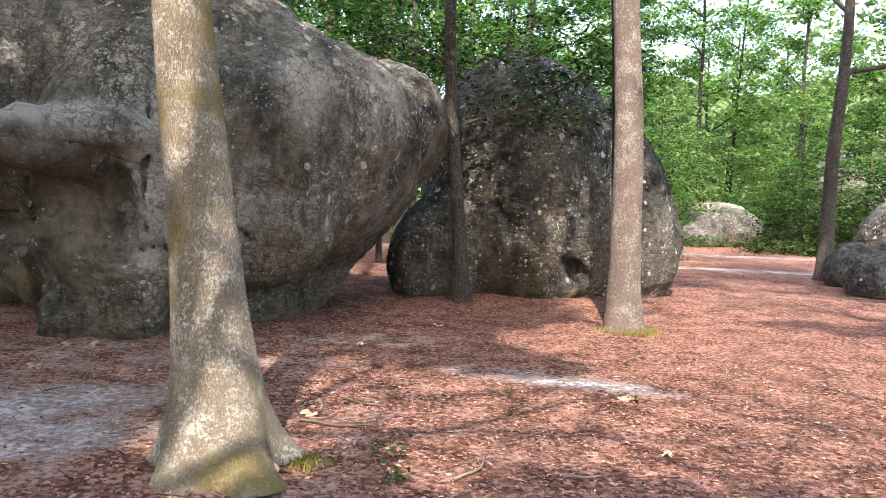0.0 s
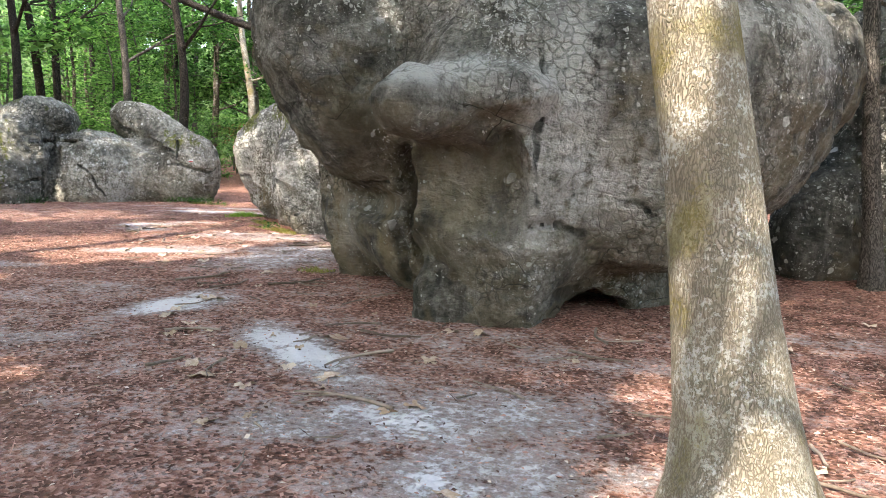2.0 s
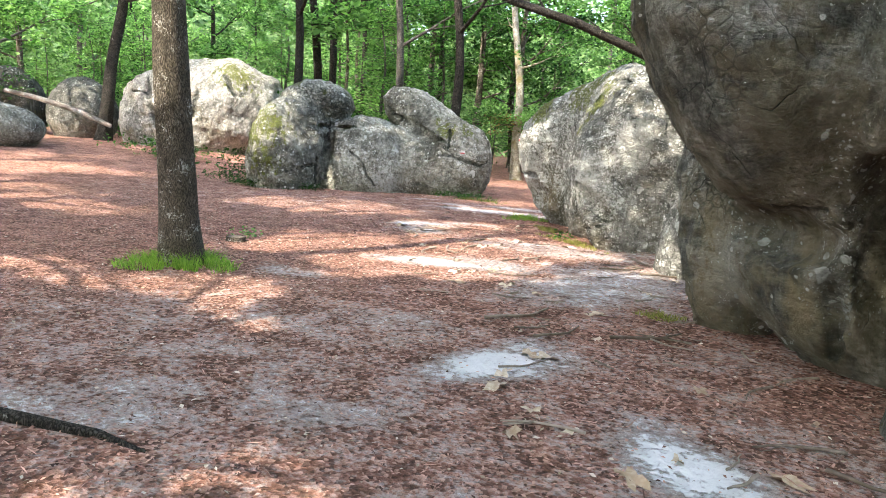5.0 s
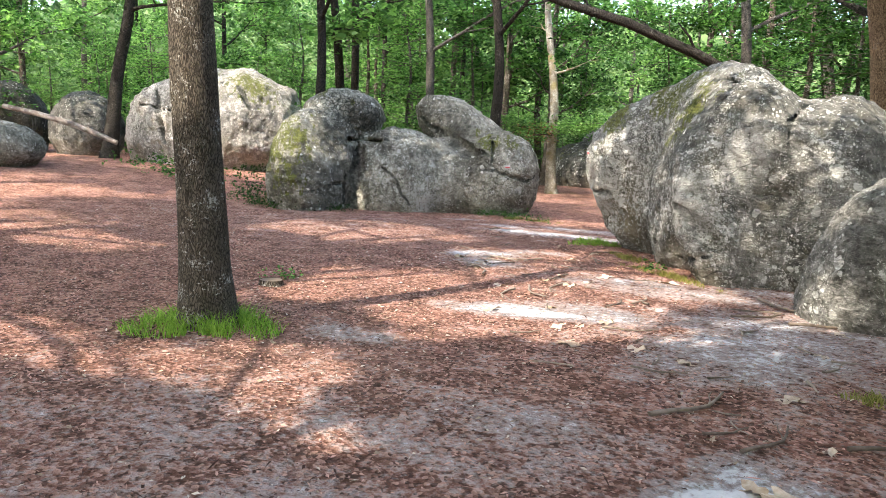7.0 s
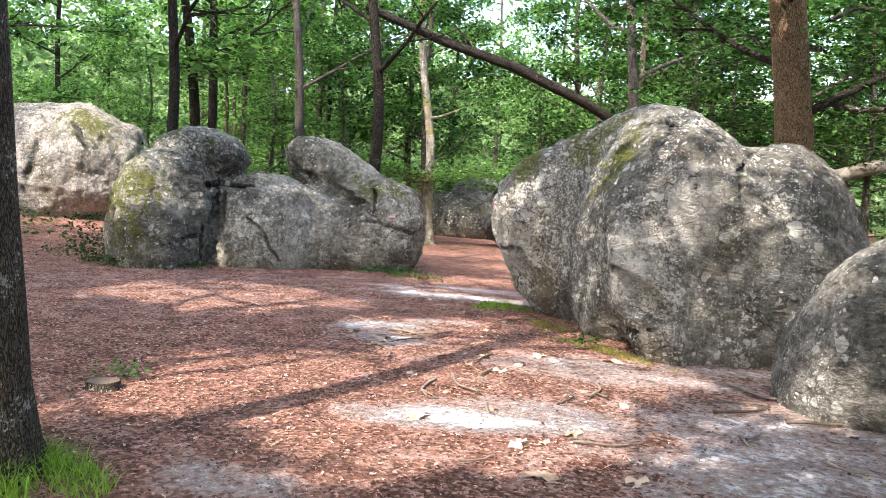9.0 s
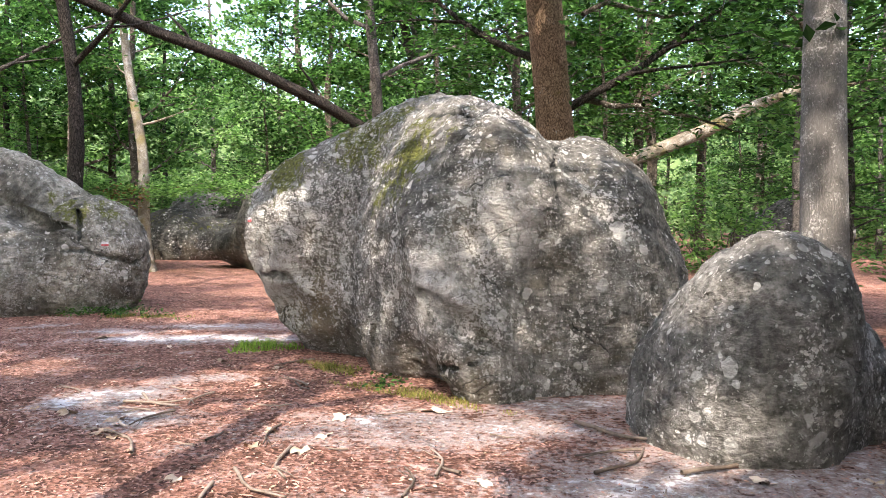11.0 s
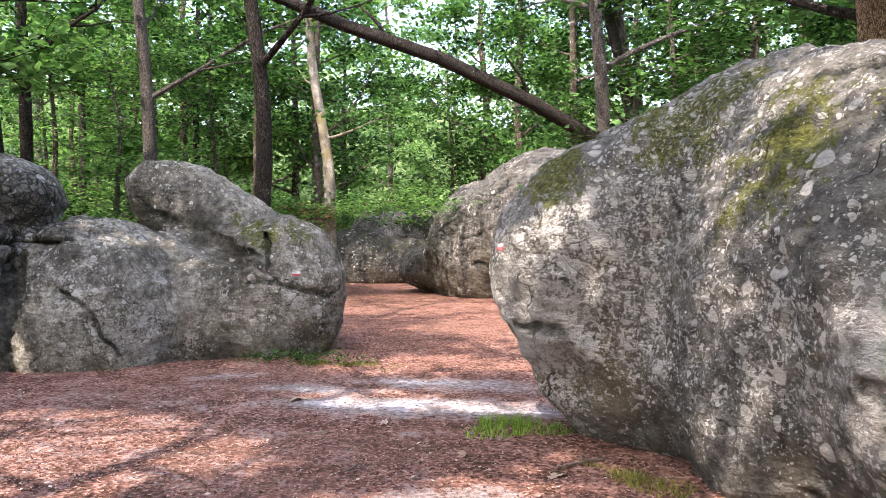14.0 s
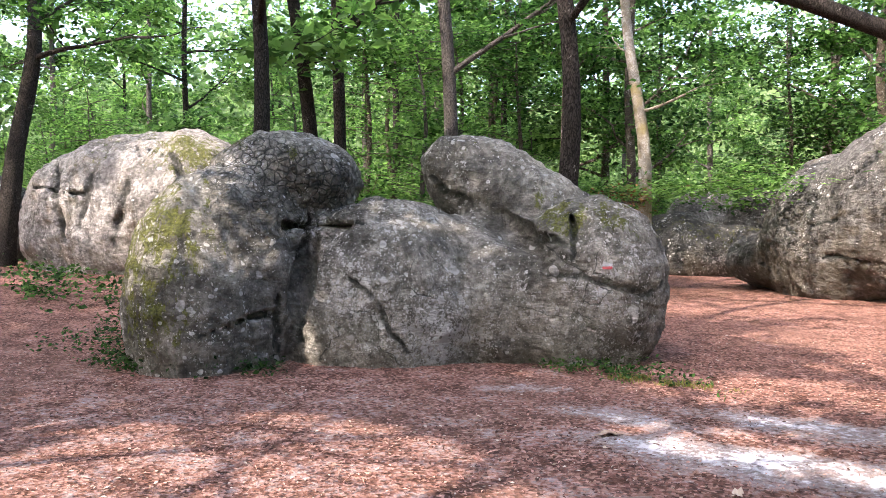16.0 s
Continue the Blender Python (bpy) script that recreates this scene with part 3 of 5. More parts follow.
# ---- the boulders ----
elephant = rock("huge grey overhanging sandstone boulder with a rounded snout", [
    (-3.41, 9.63, 2.78, 2.36, 2.01, 1.28, -0.0, -0.08), (-1.99, 9.53, 1.8, 1.76, 2.37, 1.29, -0.41, 0.78), (-3.2, 8.6, 1.55, 1.24, 1.7, 1.61, -0.07, -0.05), (-1.91, 9.31, 1.0, 0.22, 1.39, 1.11, -0.55, 0.02), (-5.56, 9.99, 0.89, 0.48, 0.91, 1.44, -0.06, 0.19), (-4.97, 8.9, 2.67, 1.13, 1.56, 1.65, -0.15, 0.25), (-3.11, 7.89, 0.7, 0.57, 0.67, 1.06, 0.02, -0.08), (-2.14, 8.45, 1.24, 0.95, 0.94, 0.8, -0.0, -0.11), (-3.9, 9.35, 1.0, 1.68, 1.29, 1.25, -0.29, -0.0), (-3.07, 8.32, 2.39, 0.91, 1.01, 1.02, 0.01, -0.0), (-3.67, 7.64, 0.12, 0.35, 0.29, 0.49, -0.03, -0.02), (-3.63, 6.9, 1.89, 0.4, 0.61, 0.27, -0.04, 0.07), (-3.12, 7.02, 1.98, 0.5, 0.33, 0.22, 0.1, 0.0), (-0.83, 10.61, 2.47, 0.79, 1.25, 0.86, -0.3, 0.0)], 0.16, ROCK_ELEPHANT, 0.036, carves=[
    (-3.45, 6.85, 1.18, 0.85, 0.42, 0.47, 0.0, 0.0), (-4.2, 7.95, 0.72, 0.34, 0.75, 0.85, -0.4, 0.0), (-5.1, 8.4, 0.95, 1.1, 0.38, 0.22, -0.66, 0.0), (-4.14, 7.3, 1.28, 0.27, 0.6, 0.6, 0.0, 0.0), (-3.0, 6.95, 1.15, 0.15, 0.38, 0.6, 0.0, 0.0), (-2.35, 7.55, 0.02, 0.45, 0.5, 0.2, 0.4, 0.0), (0.0, 10.2, 1.72, 0.42, 0.9, 0.36, 0.0, 0.0)],
    # pale crust zones; the flat snout-top one puts sky light into the colour
    pale=[(-5.4, 9.0, 0.6, (0.5, 0.5, 0.45), 0.3), (-3.5, 7.15, 1.35, (0.3, 0.3, 0.3), 0.25), (-3.6, 6.6, 2.15, (0.6, 0.6, 0.16), 0.8), (-2.6, 7.2, 1.8, (0.26, 0.6, 0.8), 1.0), (-2.3, 7.4, 1.3, 0.4, 0.7), (-2.75, 7.1, 0.9, 0.3, 0.6), (-4.3, 7.5, 1.85, 0.12, 0.9), (-3.1, 6.75, 2.0, 0.14, 0.6), (-4.9, 7.5, 2.35, 0.22, 0.5), (-1.5, 8.0, 2.6, (0.25, 0.5, 0.5), 0.7), (-0.8, 9.2, 2.6, (0.3, 0.6, 0.5), 0.6)],
    lichen=[(-3.0, 7.3, 2.7, 0.5, 1.0), (-4.6, 7.6, 2.9, 0.5, 0.7), (-2.2, 7.5, 2.8, 0.6, 0.8), (-0.9, 9.0, 2.4, 0.7, 0.8), (-1.2, 8.6, 1.2, 0.7, 0.6)], cuts=[([(-6.02, 9.29, 1.15), (-5.04, 8.41, 1.13), (-4.58, 8.2, 1.16)], 0.05),
    ([(-4.48, 8.17, 1.03), (-4.46, 8.26, 0.6), (-4.44, 8.53, 0.17)], 0.08),
    ([(-2.82, 7.23, 2.36), (-2.74, 7.12, 1.99), (-2.78, 7.03, 1.63), (-2.75, 7.12, 1.12)], 0.03),
    ([(-2.49, 7.33, 1.16), (-2.07, 7.52, 1.13), (-1.85, 7.6, 1.02)], 0.03),
    ([(-2.64, 7.69, 0.24), (-2.28, 8.69, 0.04)], 0.12),
    ([(-3.32, 6.97, 1.1), (-3.06, 7.0, 1.11)], 0.04),
    ([(-2.98, 7.09, 0.93), (-2.61, 7.32, 0.89), (-2.34, 7.65, 0.77)], 0.025),
    ([(-6.01, 9.32, 1.14), (-4.95, 8.29, 1.17), (-4.13, 7.47, 1.19)], 0.03),
    ([(-0.77, 9.91, 3.19), (-0.48, 9.54, 2.78), (-0.36, 9.61, 2.41), (-0.29, 9.97, 1.98)], 0.08)], moss=[(-3.36, 7.15, 0.6, 0.35, 0.55), (-2.39, 8.2, 0.25, 0.4, 0.5), (-3.9, 7.5, 0.2, 0.4, 0.45), (-5.1, 8.8, 0.5, 0.5, 0.3)], plates=[(-2.7, 7.2, 2.4, 0.6, 0.6), (-2.2, 7.4, 1.2, 0.6, 0.3), (-4.9, 7.6, 2.3, 0.5, 0.3), (-1.6, 7.8, 2.6, 0.5, 0.4), (-3.1, 7.2, 2.9, 0.5, 0.6)], ochre=[(-5.49, 9.1, 0.56, 0.7, 1.0), (-4.75, 8.45, 0.6, 0.6, 1.0), (-3.62, 7.0, 1.35, 0.4, 1.0), (-3.7, 7.5, 1.3, 0.65, 0.9), (-5.3, 9.0, 0.6, 0.7, 0.8), (-1.6, 8.6, 0.8, 0.75, 0.8), (-2.6, 7.4, 0.9, 0.6, 0.4)])
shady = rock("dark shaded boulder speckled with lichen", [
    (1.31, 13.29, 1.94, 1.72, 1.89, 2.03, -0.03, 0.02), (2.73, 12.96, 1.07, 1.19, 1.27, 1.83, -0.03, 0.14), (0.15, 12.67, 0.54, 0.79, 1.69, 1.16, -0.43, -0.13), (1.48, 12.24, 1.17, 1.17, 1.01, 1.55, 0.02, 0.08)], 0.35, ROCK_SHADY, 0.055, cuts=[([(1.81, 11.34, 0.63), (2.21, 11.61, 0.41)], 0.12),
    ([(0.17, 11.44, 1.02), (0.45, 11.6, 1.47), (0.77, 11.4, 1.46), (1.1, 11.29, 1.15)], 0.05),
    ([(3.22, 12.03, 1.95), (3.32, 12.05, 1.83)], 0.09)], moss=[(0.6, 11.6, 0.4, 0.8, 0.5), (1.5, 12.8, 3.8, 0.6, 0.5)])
sphinx = rock("low pale boulder of joined domes with a leaning slab", [
    (-18.22, 15.5, 0.48, 0.92, 1.23, 1.65, 0.55, -0.01), (-18.15, 16.44, 2.09, 0.92, 0.8, 0.53, 0.52, -0.12), (-16.98, 17.01, 0.45, 1.33, 1.08, 1.37, 0.55, -0.01), (-14.98, 18.15, 0.75, 0.93, 0.77, 1.1, 0.52, -0.12), (-16.0, 17.9, 0.55, 1.22, 0.92, 1.12, 0.52, -0.0), (-16.18, 18.42, 1.77, 1.29, 0.61, 0.61, 0.46, -0.53), (-17.8, 16.79, 0.6, 0.62, 0.92, 1.22, 0.53, -0.0), (-18.05, 15.75, 1.1, 0.8, 0.95, 1.08, 0.53, 0.0)], 0.13, ROCK_PALE, 0.031, carves=[
    (-17.2, 16.15, 1.50, 0.42, 0.4, 0.05, 0.5, 0.0), (-15.82, 17.5, 1.56, 0.92, 0.42, 0.18, 0.19, -0.44), (-15.7, 16.05, 1.05, 0.8, 0.5, 0.75, 0.52, 0.0), (-17.2, 15.95, 1.05, 0.13, 0.4, 0.55, 0.5, 0.0)],
    lichen=[(-15.9, 16.5, 0.5, 0.5, 1.0), (-16.4, 16.3, 0.9, 0.4, 0.8), (-14.6, 17.6, 0.9, 0.5, 0.5)], cuts=[([(-17.65, 16.27, 1.59), (-17.27, 15.9, 0.81), (-17.22, 15.87, 0.27)], 0.10),
    ([(-18.3, 15.63, 2.25), (-17.74, 15.41, 1.93), (-17.6, 15.52, 1.76), (-17.76, 16.05, 1.66), (-17.67, 16.25, 1.61), (-17.2, 16.31, 1.53), (-16.76, 16.36, 1.51)], 0.045),
    ([(-16.9, 17.7, 2.08), (-16.42, 17.74, 1.79), (-15.77, 17.59, 1.56), (-15.36, 17.56, 1.41), (-14.84, 17.5, 1.3)], 0.08),
    ([(-15.1, 17.98, 1.81), (-14.8, 17.63, 1.5), (-14.73, 17.47, 1.12)], 0.035),
    ([(-17.36, 15.62, 1.17), (-17.26, 15.56, 0.54), (-17.31, 15.64, 0.1)], 0.03),
    ([(-17.33, 14.71, 0.45), (-17.22, 15.09, 0.54), (-17.28, 15.62, 0.54)], 0.025),
    ([(-17.54, 16.23, 1.5), (-17.31, 16.04, 1.19), (-17.16, 15.92, 0.89), (-17.2, 15.86, 0.52)], 0.08),
    ([(-14.95, 17.38, 0.96), (-14.61, 17.5, 0.99), (-14.3, 17.75, 0.88), (-14.13, 18.07, 0.78), (-14.09, 18.3, 0.89)], 0.035),
    ([(-16.65, 16.06, 0.96), (-16.32, 16.18, 0.72), (-16.09, 16.4, 0.18)], 0.032),
    ([(-17.23, 14.98, 0.53), (-17.22, 15.38, 0.58), (-17.26, 15.57, 0.6)], 0.03),
    ([(-17.31, 15.62, 0.93), (-17.28, 15.63, 0.61), (-17.33, 15.69, 0.13)], 0.035)], plates=[(-17.75, 15.85, 2.2, 0.75, 1.0), (-17.35, 16.4, 2.0, 0.5, 1.0)], moss=[(-18.3, 14.6, 1.3, 0.7, 1.15), (-17.85, 14.45, 0.7, 0.7, 0.95), (-17.75, 14.65, 1.45, 0.5, 0.95), (-15.56, 18.1, 1.86, 0.25, 0.8), (-14.9, 17.65, 1.53, 0.25, 0.9), (-14.45, 17.95, 1.56, 0.2, 0.8), (-17.53, 16.07, 2.31, 0.1, 0.9), (-18.2, 15.0, 0.4, 0.5, 0.5), (-15.2, 17.7, 1.75, 0.35, 0.9), (-18.3, 15.9, 2.5, 0.2, 0.8), (-14.6, 18.0, 1.7, 0.3, 0.7)])
hump = rock("tall humped boulder covered in white lichen and moss", [
    (-8.92, 14.9, 1.61, 0.8, 1.97, 1.2, 0.58, 0.13), (-7.41, 14.68, 0.51, 1.03, 1.53, 1.81, 0.04, 0.01), (-8.31, 13.89, 0.66, 0.52, 1.13, 1.45, -0.3, 0.44), (-10.04, 15.01, 1.4, 1.12, 0.63, 0.96, 0.0, 0.39), (-9.73, 15.26, 0.52, 0.99, 0.72, 0.66, -0.07, 0.1), (-9.05, 14.32, 0.83, 0.62, 0.75, 1.12, 0.28, -0.13)], 0.5, ROCK_LICHEN, 0.031, carves=[(-10.7, 14.35, 0.42, 0.66, 0.5, 0.40, -0.35, 0.12), (-8.4, 12.84, 0.6, 0.38, 0.15, 0.06, 0.07, -0.7)],
    lichen=[(-10.7, 14.6, 1.1, 0.6, 1.0), (-9.7, 14.3, 1.2, 0.7, 0.9), (-9.0, 13.4, 1.0, 0.6, 0.8), (-8.5, 13.0, 1.5, 0.6, 0.7), (-8.6, 12.9, 0.7, 0.4, 0.8)],
    pale=[(-8.1, 13.2, 1.55, (0.22, 0.3, 0.4), 0.8), (-10.85, 14.7, 0.95, 0.4, 0.6), (-8.75, 12.9, 0.95, (0.3, 0.3, 0.4), 0.6)], cuts=[([(-10.92, 14.76, 0.88), (-10.57, 14.54, 0.86), (-10.36, 14.49, 0.8)], 0.04),
    ([(-8.83, 12.92, 0.9), (-8.63, 12.83, 0.77), (-8.41, 12.81, 0.58), (-8.15, 12.92, 0.42)], 0.085),
    ([(-7.63, 14.4, 2.32), (-7.79, 13.39, 1.93), (-7.72, 13.31, 1.7)], 0.022),
    ([(-9.73, 14.36, 1.84), (-9.69, 14.29, 1.71)], 0.02),
    ([(-8.97, 13.65, 0.18), (-8.64, 12.92, 0.3), (-8.27, 12.84, 0.36)], 0.03),
    ([(-8.94, 14.01, 2.5), (-8.65, 13.83, 2.52), (-8.46, 13.65, 2.43)], 0.03)], moss=[(-9.65, 14.5, 2.4, 0.52, 1.0), (-9.2, 13.85, 2.1, 0.52, 1.05), (-10.6, 14.75, 2.0, 0.34, 1.0), (-10.4, 14.75, 0.2, 0.4, 0.5)], ochre=[(-10.4, 14.6, 0.5, 0.45, 0.9)])
dome = rock("smooth rounded grey boulder dotted with white lichen", [
    (-6.43, 11.97, 0.37, 0.65, 0.62, 1.12, -0.21, -0.21), (-6.28, 12.38, 0.15, 0.94, 0.52, 0.99, -0.0, -0.01)], 0.3, ROCK_DOME, 0.03, lumps=0.02)
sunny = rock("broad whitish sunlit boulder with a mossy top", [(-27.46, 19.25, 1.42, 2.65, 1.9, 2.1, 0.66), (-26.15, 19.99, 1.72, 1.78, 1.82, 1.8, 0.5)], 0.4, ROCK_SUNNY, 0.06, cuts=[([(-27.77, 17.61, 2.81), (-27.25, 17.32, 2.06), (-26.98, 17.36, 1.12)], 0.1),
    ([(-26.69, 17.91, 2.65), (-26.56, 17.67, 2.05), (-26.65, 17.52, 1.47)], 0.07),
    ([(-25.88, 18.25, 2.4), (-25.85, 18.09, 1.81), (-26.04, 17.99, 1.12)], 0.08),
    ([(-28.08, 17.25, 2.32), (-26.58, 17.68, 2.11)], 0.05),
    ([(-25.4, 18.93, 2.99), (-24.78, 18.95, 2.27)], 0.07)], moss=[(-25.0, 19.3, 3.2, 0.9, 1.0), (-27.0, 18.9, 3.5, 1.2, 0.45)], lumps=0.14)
rear = rock("wide dark grey boulder beyond the passage", [
    (-14.76, 28.28, 1.05, 1.6, 1.98, 1.83, -0.07), (-13.03, 27.47, 1.65, 2.08, 1.87, 1.86, 0.01), (-16.19, 28.36, 0.6, 1.04, 1.01, 0.66, 0.0)], 0.3, ROCK_FAR, 0.055, cuts=[([(-16.84, 28.16, 1.2), (-14.82, 26.32, 1.44), (-13.22, 25.64, 1.89)], 0.03),
    ([(-13.99, 26.67, 3.09), (-13.74, 25.98, 2.56), (-14.27, 26.11, 2.28)], 0.03),
    ([(-15.88, 27.62, 2.24), (-14.71, 26.36, 1.93), (-13.59, 25.72, 1.99)], 0.03),
    ([(-16.2, 27.28, 0.63), (-14.58, 26.3, 0.83), (-13.53, 25.91, 0.74)], 0.03)])
rock("low dark mossy boulder at the end of the passage", [(-20.0, 31.5, 0.6, 1.7, 1.2, 1.1, -0.2), (-18.6, 32.0, 0.5, 1.3, 1.0, 0.9, 0)], 0.3, ROCK_MOSSY, 0.08, group="rocks beyond the passage")
rock("grey weathered boulder among the rear rocks", [(-18.2, 33.5, 1.0, 1.2, 1.0, 1.5, 0.2)], 0.3, ROCK_FAR, 0.08, group="rocks beyond the passage")
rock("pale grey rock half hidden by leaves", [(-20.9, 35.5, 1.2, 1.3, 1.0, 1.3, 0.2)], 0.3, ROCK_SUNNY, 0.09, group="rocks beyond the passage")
rock("small grey boulder beside a leaning trunk", [(8.2, 15.3, 0.35, 0.6, 0.6, 0.55, 0.2)], 0.2, ROCK_FAR, 0.05, group="rocks by the clearing")
rock("rounded grey boulder lying on the litter", [(8.15, 13.7, 0.3, 0.9, 0.8, 0.62, 0.2)], 0.2, ROCK_FAR, 0.05, group="rocks by the clearing")
rock("dark boulder under the bushes", [(13.2, 20.5, 0.8, 2.2, 1.6, 1.4, 0.1)], 0.2, ROCK_SHADY, 0.08, group="rocks by the clearing")
rock("leaning grey boulder beside the clearing", [(11.6, 31.5, 0.7, 1.5, 1.0, 0.95, 0.3), (10.4, 31.2, 0.3, 1.0, 0.8, 0.6, 0)], 0.2, ROCK_FAR, 0.08, group="rocks by the clearing")
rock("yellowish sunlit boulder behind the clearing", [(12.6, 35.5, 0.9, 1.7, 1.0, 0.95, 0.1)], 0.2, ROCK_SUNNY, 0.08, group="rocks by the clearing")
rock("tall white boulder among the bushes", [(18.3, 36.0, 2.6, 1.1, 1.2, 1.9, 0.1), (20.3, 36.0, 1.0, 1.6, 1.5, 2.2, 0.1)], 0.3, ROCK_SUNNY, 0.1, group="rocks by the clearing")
rock("bluish grey rock behind the humped boulder", [(0.9, 33.0, 0.9, 1.5, 1.3, 1.3, 0.1), (-0.3, 33.4, 0.6, 1.0, 1.0, 1.0, 0.1)], 0.3, ROCK_FAR, 0.08, group="rocks by the clearing")
rock("grey boulder on the western bank", [(-32.5, 17.8, 1.4, 1.3, 1.2, 1.4, 0.2)], 0.3, ROCK_FAR, 0.08, group="rocks on the bank")
rock("low grey boulder under a fallen trunk", [(-27.5, 12.6, 0.9, 1.5, 1.1, 0.75, 0.4)], 0.3, ROCK_PALE, 0.07, group="rocks on the bank")
rock("brownish boulder on the far bank", [(-36.0, 16.5, 1.4, 1.8, 1.4, 1.7, 0.2)], 0.3, ROCK_MOSSY, 0.1, group="rocks on the bank")


# ---- trees ----
def tube(spine, radii, sides=10, rough=0.0, seed=0, lobes=None):
    """Ring tube along the spine points; returns verts, quads."""
    spine = np.asarray(spine, float)
    t = np.gradient(spine, axis=0)
    t /= np.linalg.norm(t, axis=1)[:, None]
    ref = np.where(np.abs(t[:, 2:3]) > 0.85, np.array([[1.0, 0, 0]]), np.array([[0, 0, 1.0]]))
    u = np.cross(ref, t)
    u /= np.linalg.norm(u, axis=1)[:, None]
    w = np.cross(t, u)
    a = np.linspace(0, 2 * np.pi, sides, endpoint=False)
    ring = np.cos(a)[None, :, None] * u[:, None] + np.sin(a)[None, :, None] * w[:, None]
    rr = np.asarray(radii)[:, None] * np.ones((1, sides))
    if lobes is not None:
        rr = rr * (1 + lobes[:, None] * (np.cos(5 * a + seed) + 0.5 * np.cos(3 * a + 2 * seed))[None])
    v = spine[:, None] + ring * rr[..., None]
    if rough:
        v = v + ring * (rough * rr * octaves((v * 1.0).reshape(-1, 3) * [1, 1, 0.5] + seed, 6.0, 3).reshape(rr.shape))[..., None]
    n = len(spine)
    ids = np.arange(n * sides).reshape(n, sides)
    q = np.stack([ids[:-1], np.roll(ids[:-1], -1, 1), np.roll(ids[1:], -1, 1), ids[1:]], -1).reshape(-1, 4)
    return v.reshape(-1, 3), q


def leaves(centres, per, spread_xy, spread_z, size, rng, flat=0.5, keep=None):
    """Leaf quads folded along the midrib, scattered round the centres in sprays. Returns verts, tris."""
    c = np.repeat(np.asarray(centres, float), per, axis=0)
    n = len(c)
    c = c + rng.normal(0, 1, (n, 3)) * [spread_xy, spread_xy, spread_z]
    if keep is not None:
        c = c[keep(c, rng)]
        n = len(c)
    s = size * rng.uniform(0.65, 1.3, n)
    d = rng.normal(0, 1, (n, 3)) * [1, 1, flat]
    d /= np.linalg.norm(d, axis=1)[:, None]
    up = rng.normal(0, flat, (n, 3)) + [0, 0, 1]
    side = np.cross(d, up)
    side /= np.linalg.norm(side, axis=1)[:, None] + 1e-9
    nrm = np.cross(side, d)
    tip, mid = c + d * s[:, None], c + d * (s * 0.5)[:, None]
    l = mid + side * (s * 0.3)[:, None] + nrm * (s * 0.1)[:, None]
    r = mid - side * (s * 0.3)[:, None] + nrm * (s * 0.1)[:, None]
    v = np.stack([c, l, tip, r], 1).reshape(-1, 3)
    i = np.arange(n)[:, None] * 4
    f = np.concatenate([i + [0, 2, 1], i + [0, 3, 2]])
    return v, f


def branch_spine(start, heading, length, rng, rise=0.15, wander=0.25, n=7):
    p, d, out = np.array(start, float), np.array(heading, float), []
    d /= np.linalg.norm(d)
    for i in range(n):
        out.append(p.copy())
        d = d + rng.normal(0, wander, 3) * [1, 1, 0.6] / n ** 0.5 + [0, 0, rise / n]
        d /= np.linalg.norm(d)
        p = p + d * length / (n - 1)
    return np.array(out)


def joined(pieces):
    v, f, k = [], [], 0
    for a, b in pieces:
        v.append(a)
        f.append(b + k)
        k += len(a)
    return np.concatenate(v), np.concatenate(f)


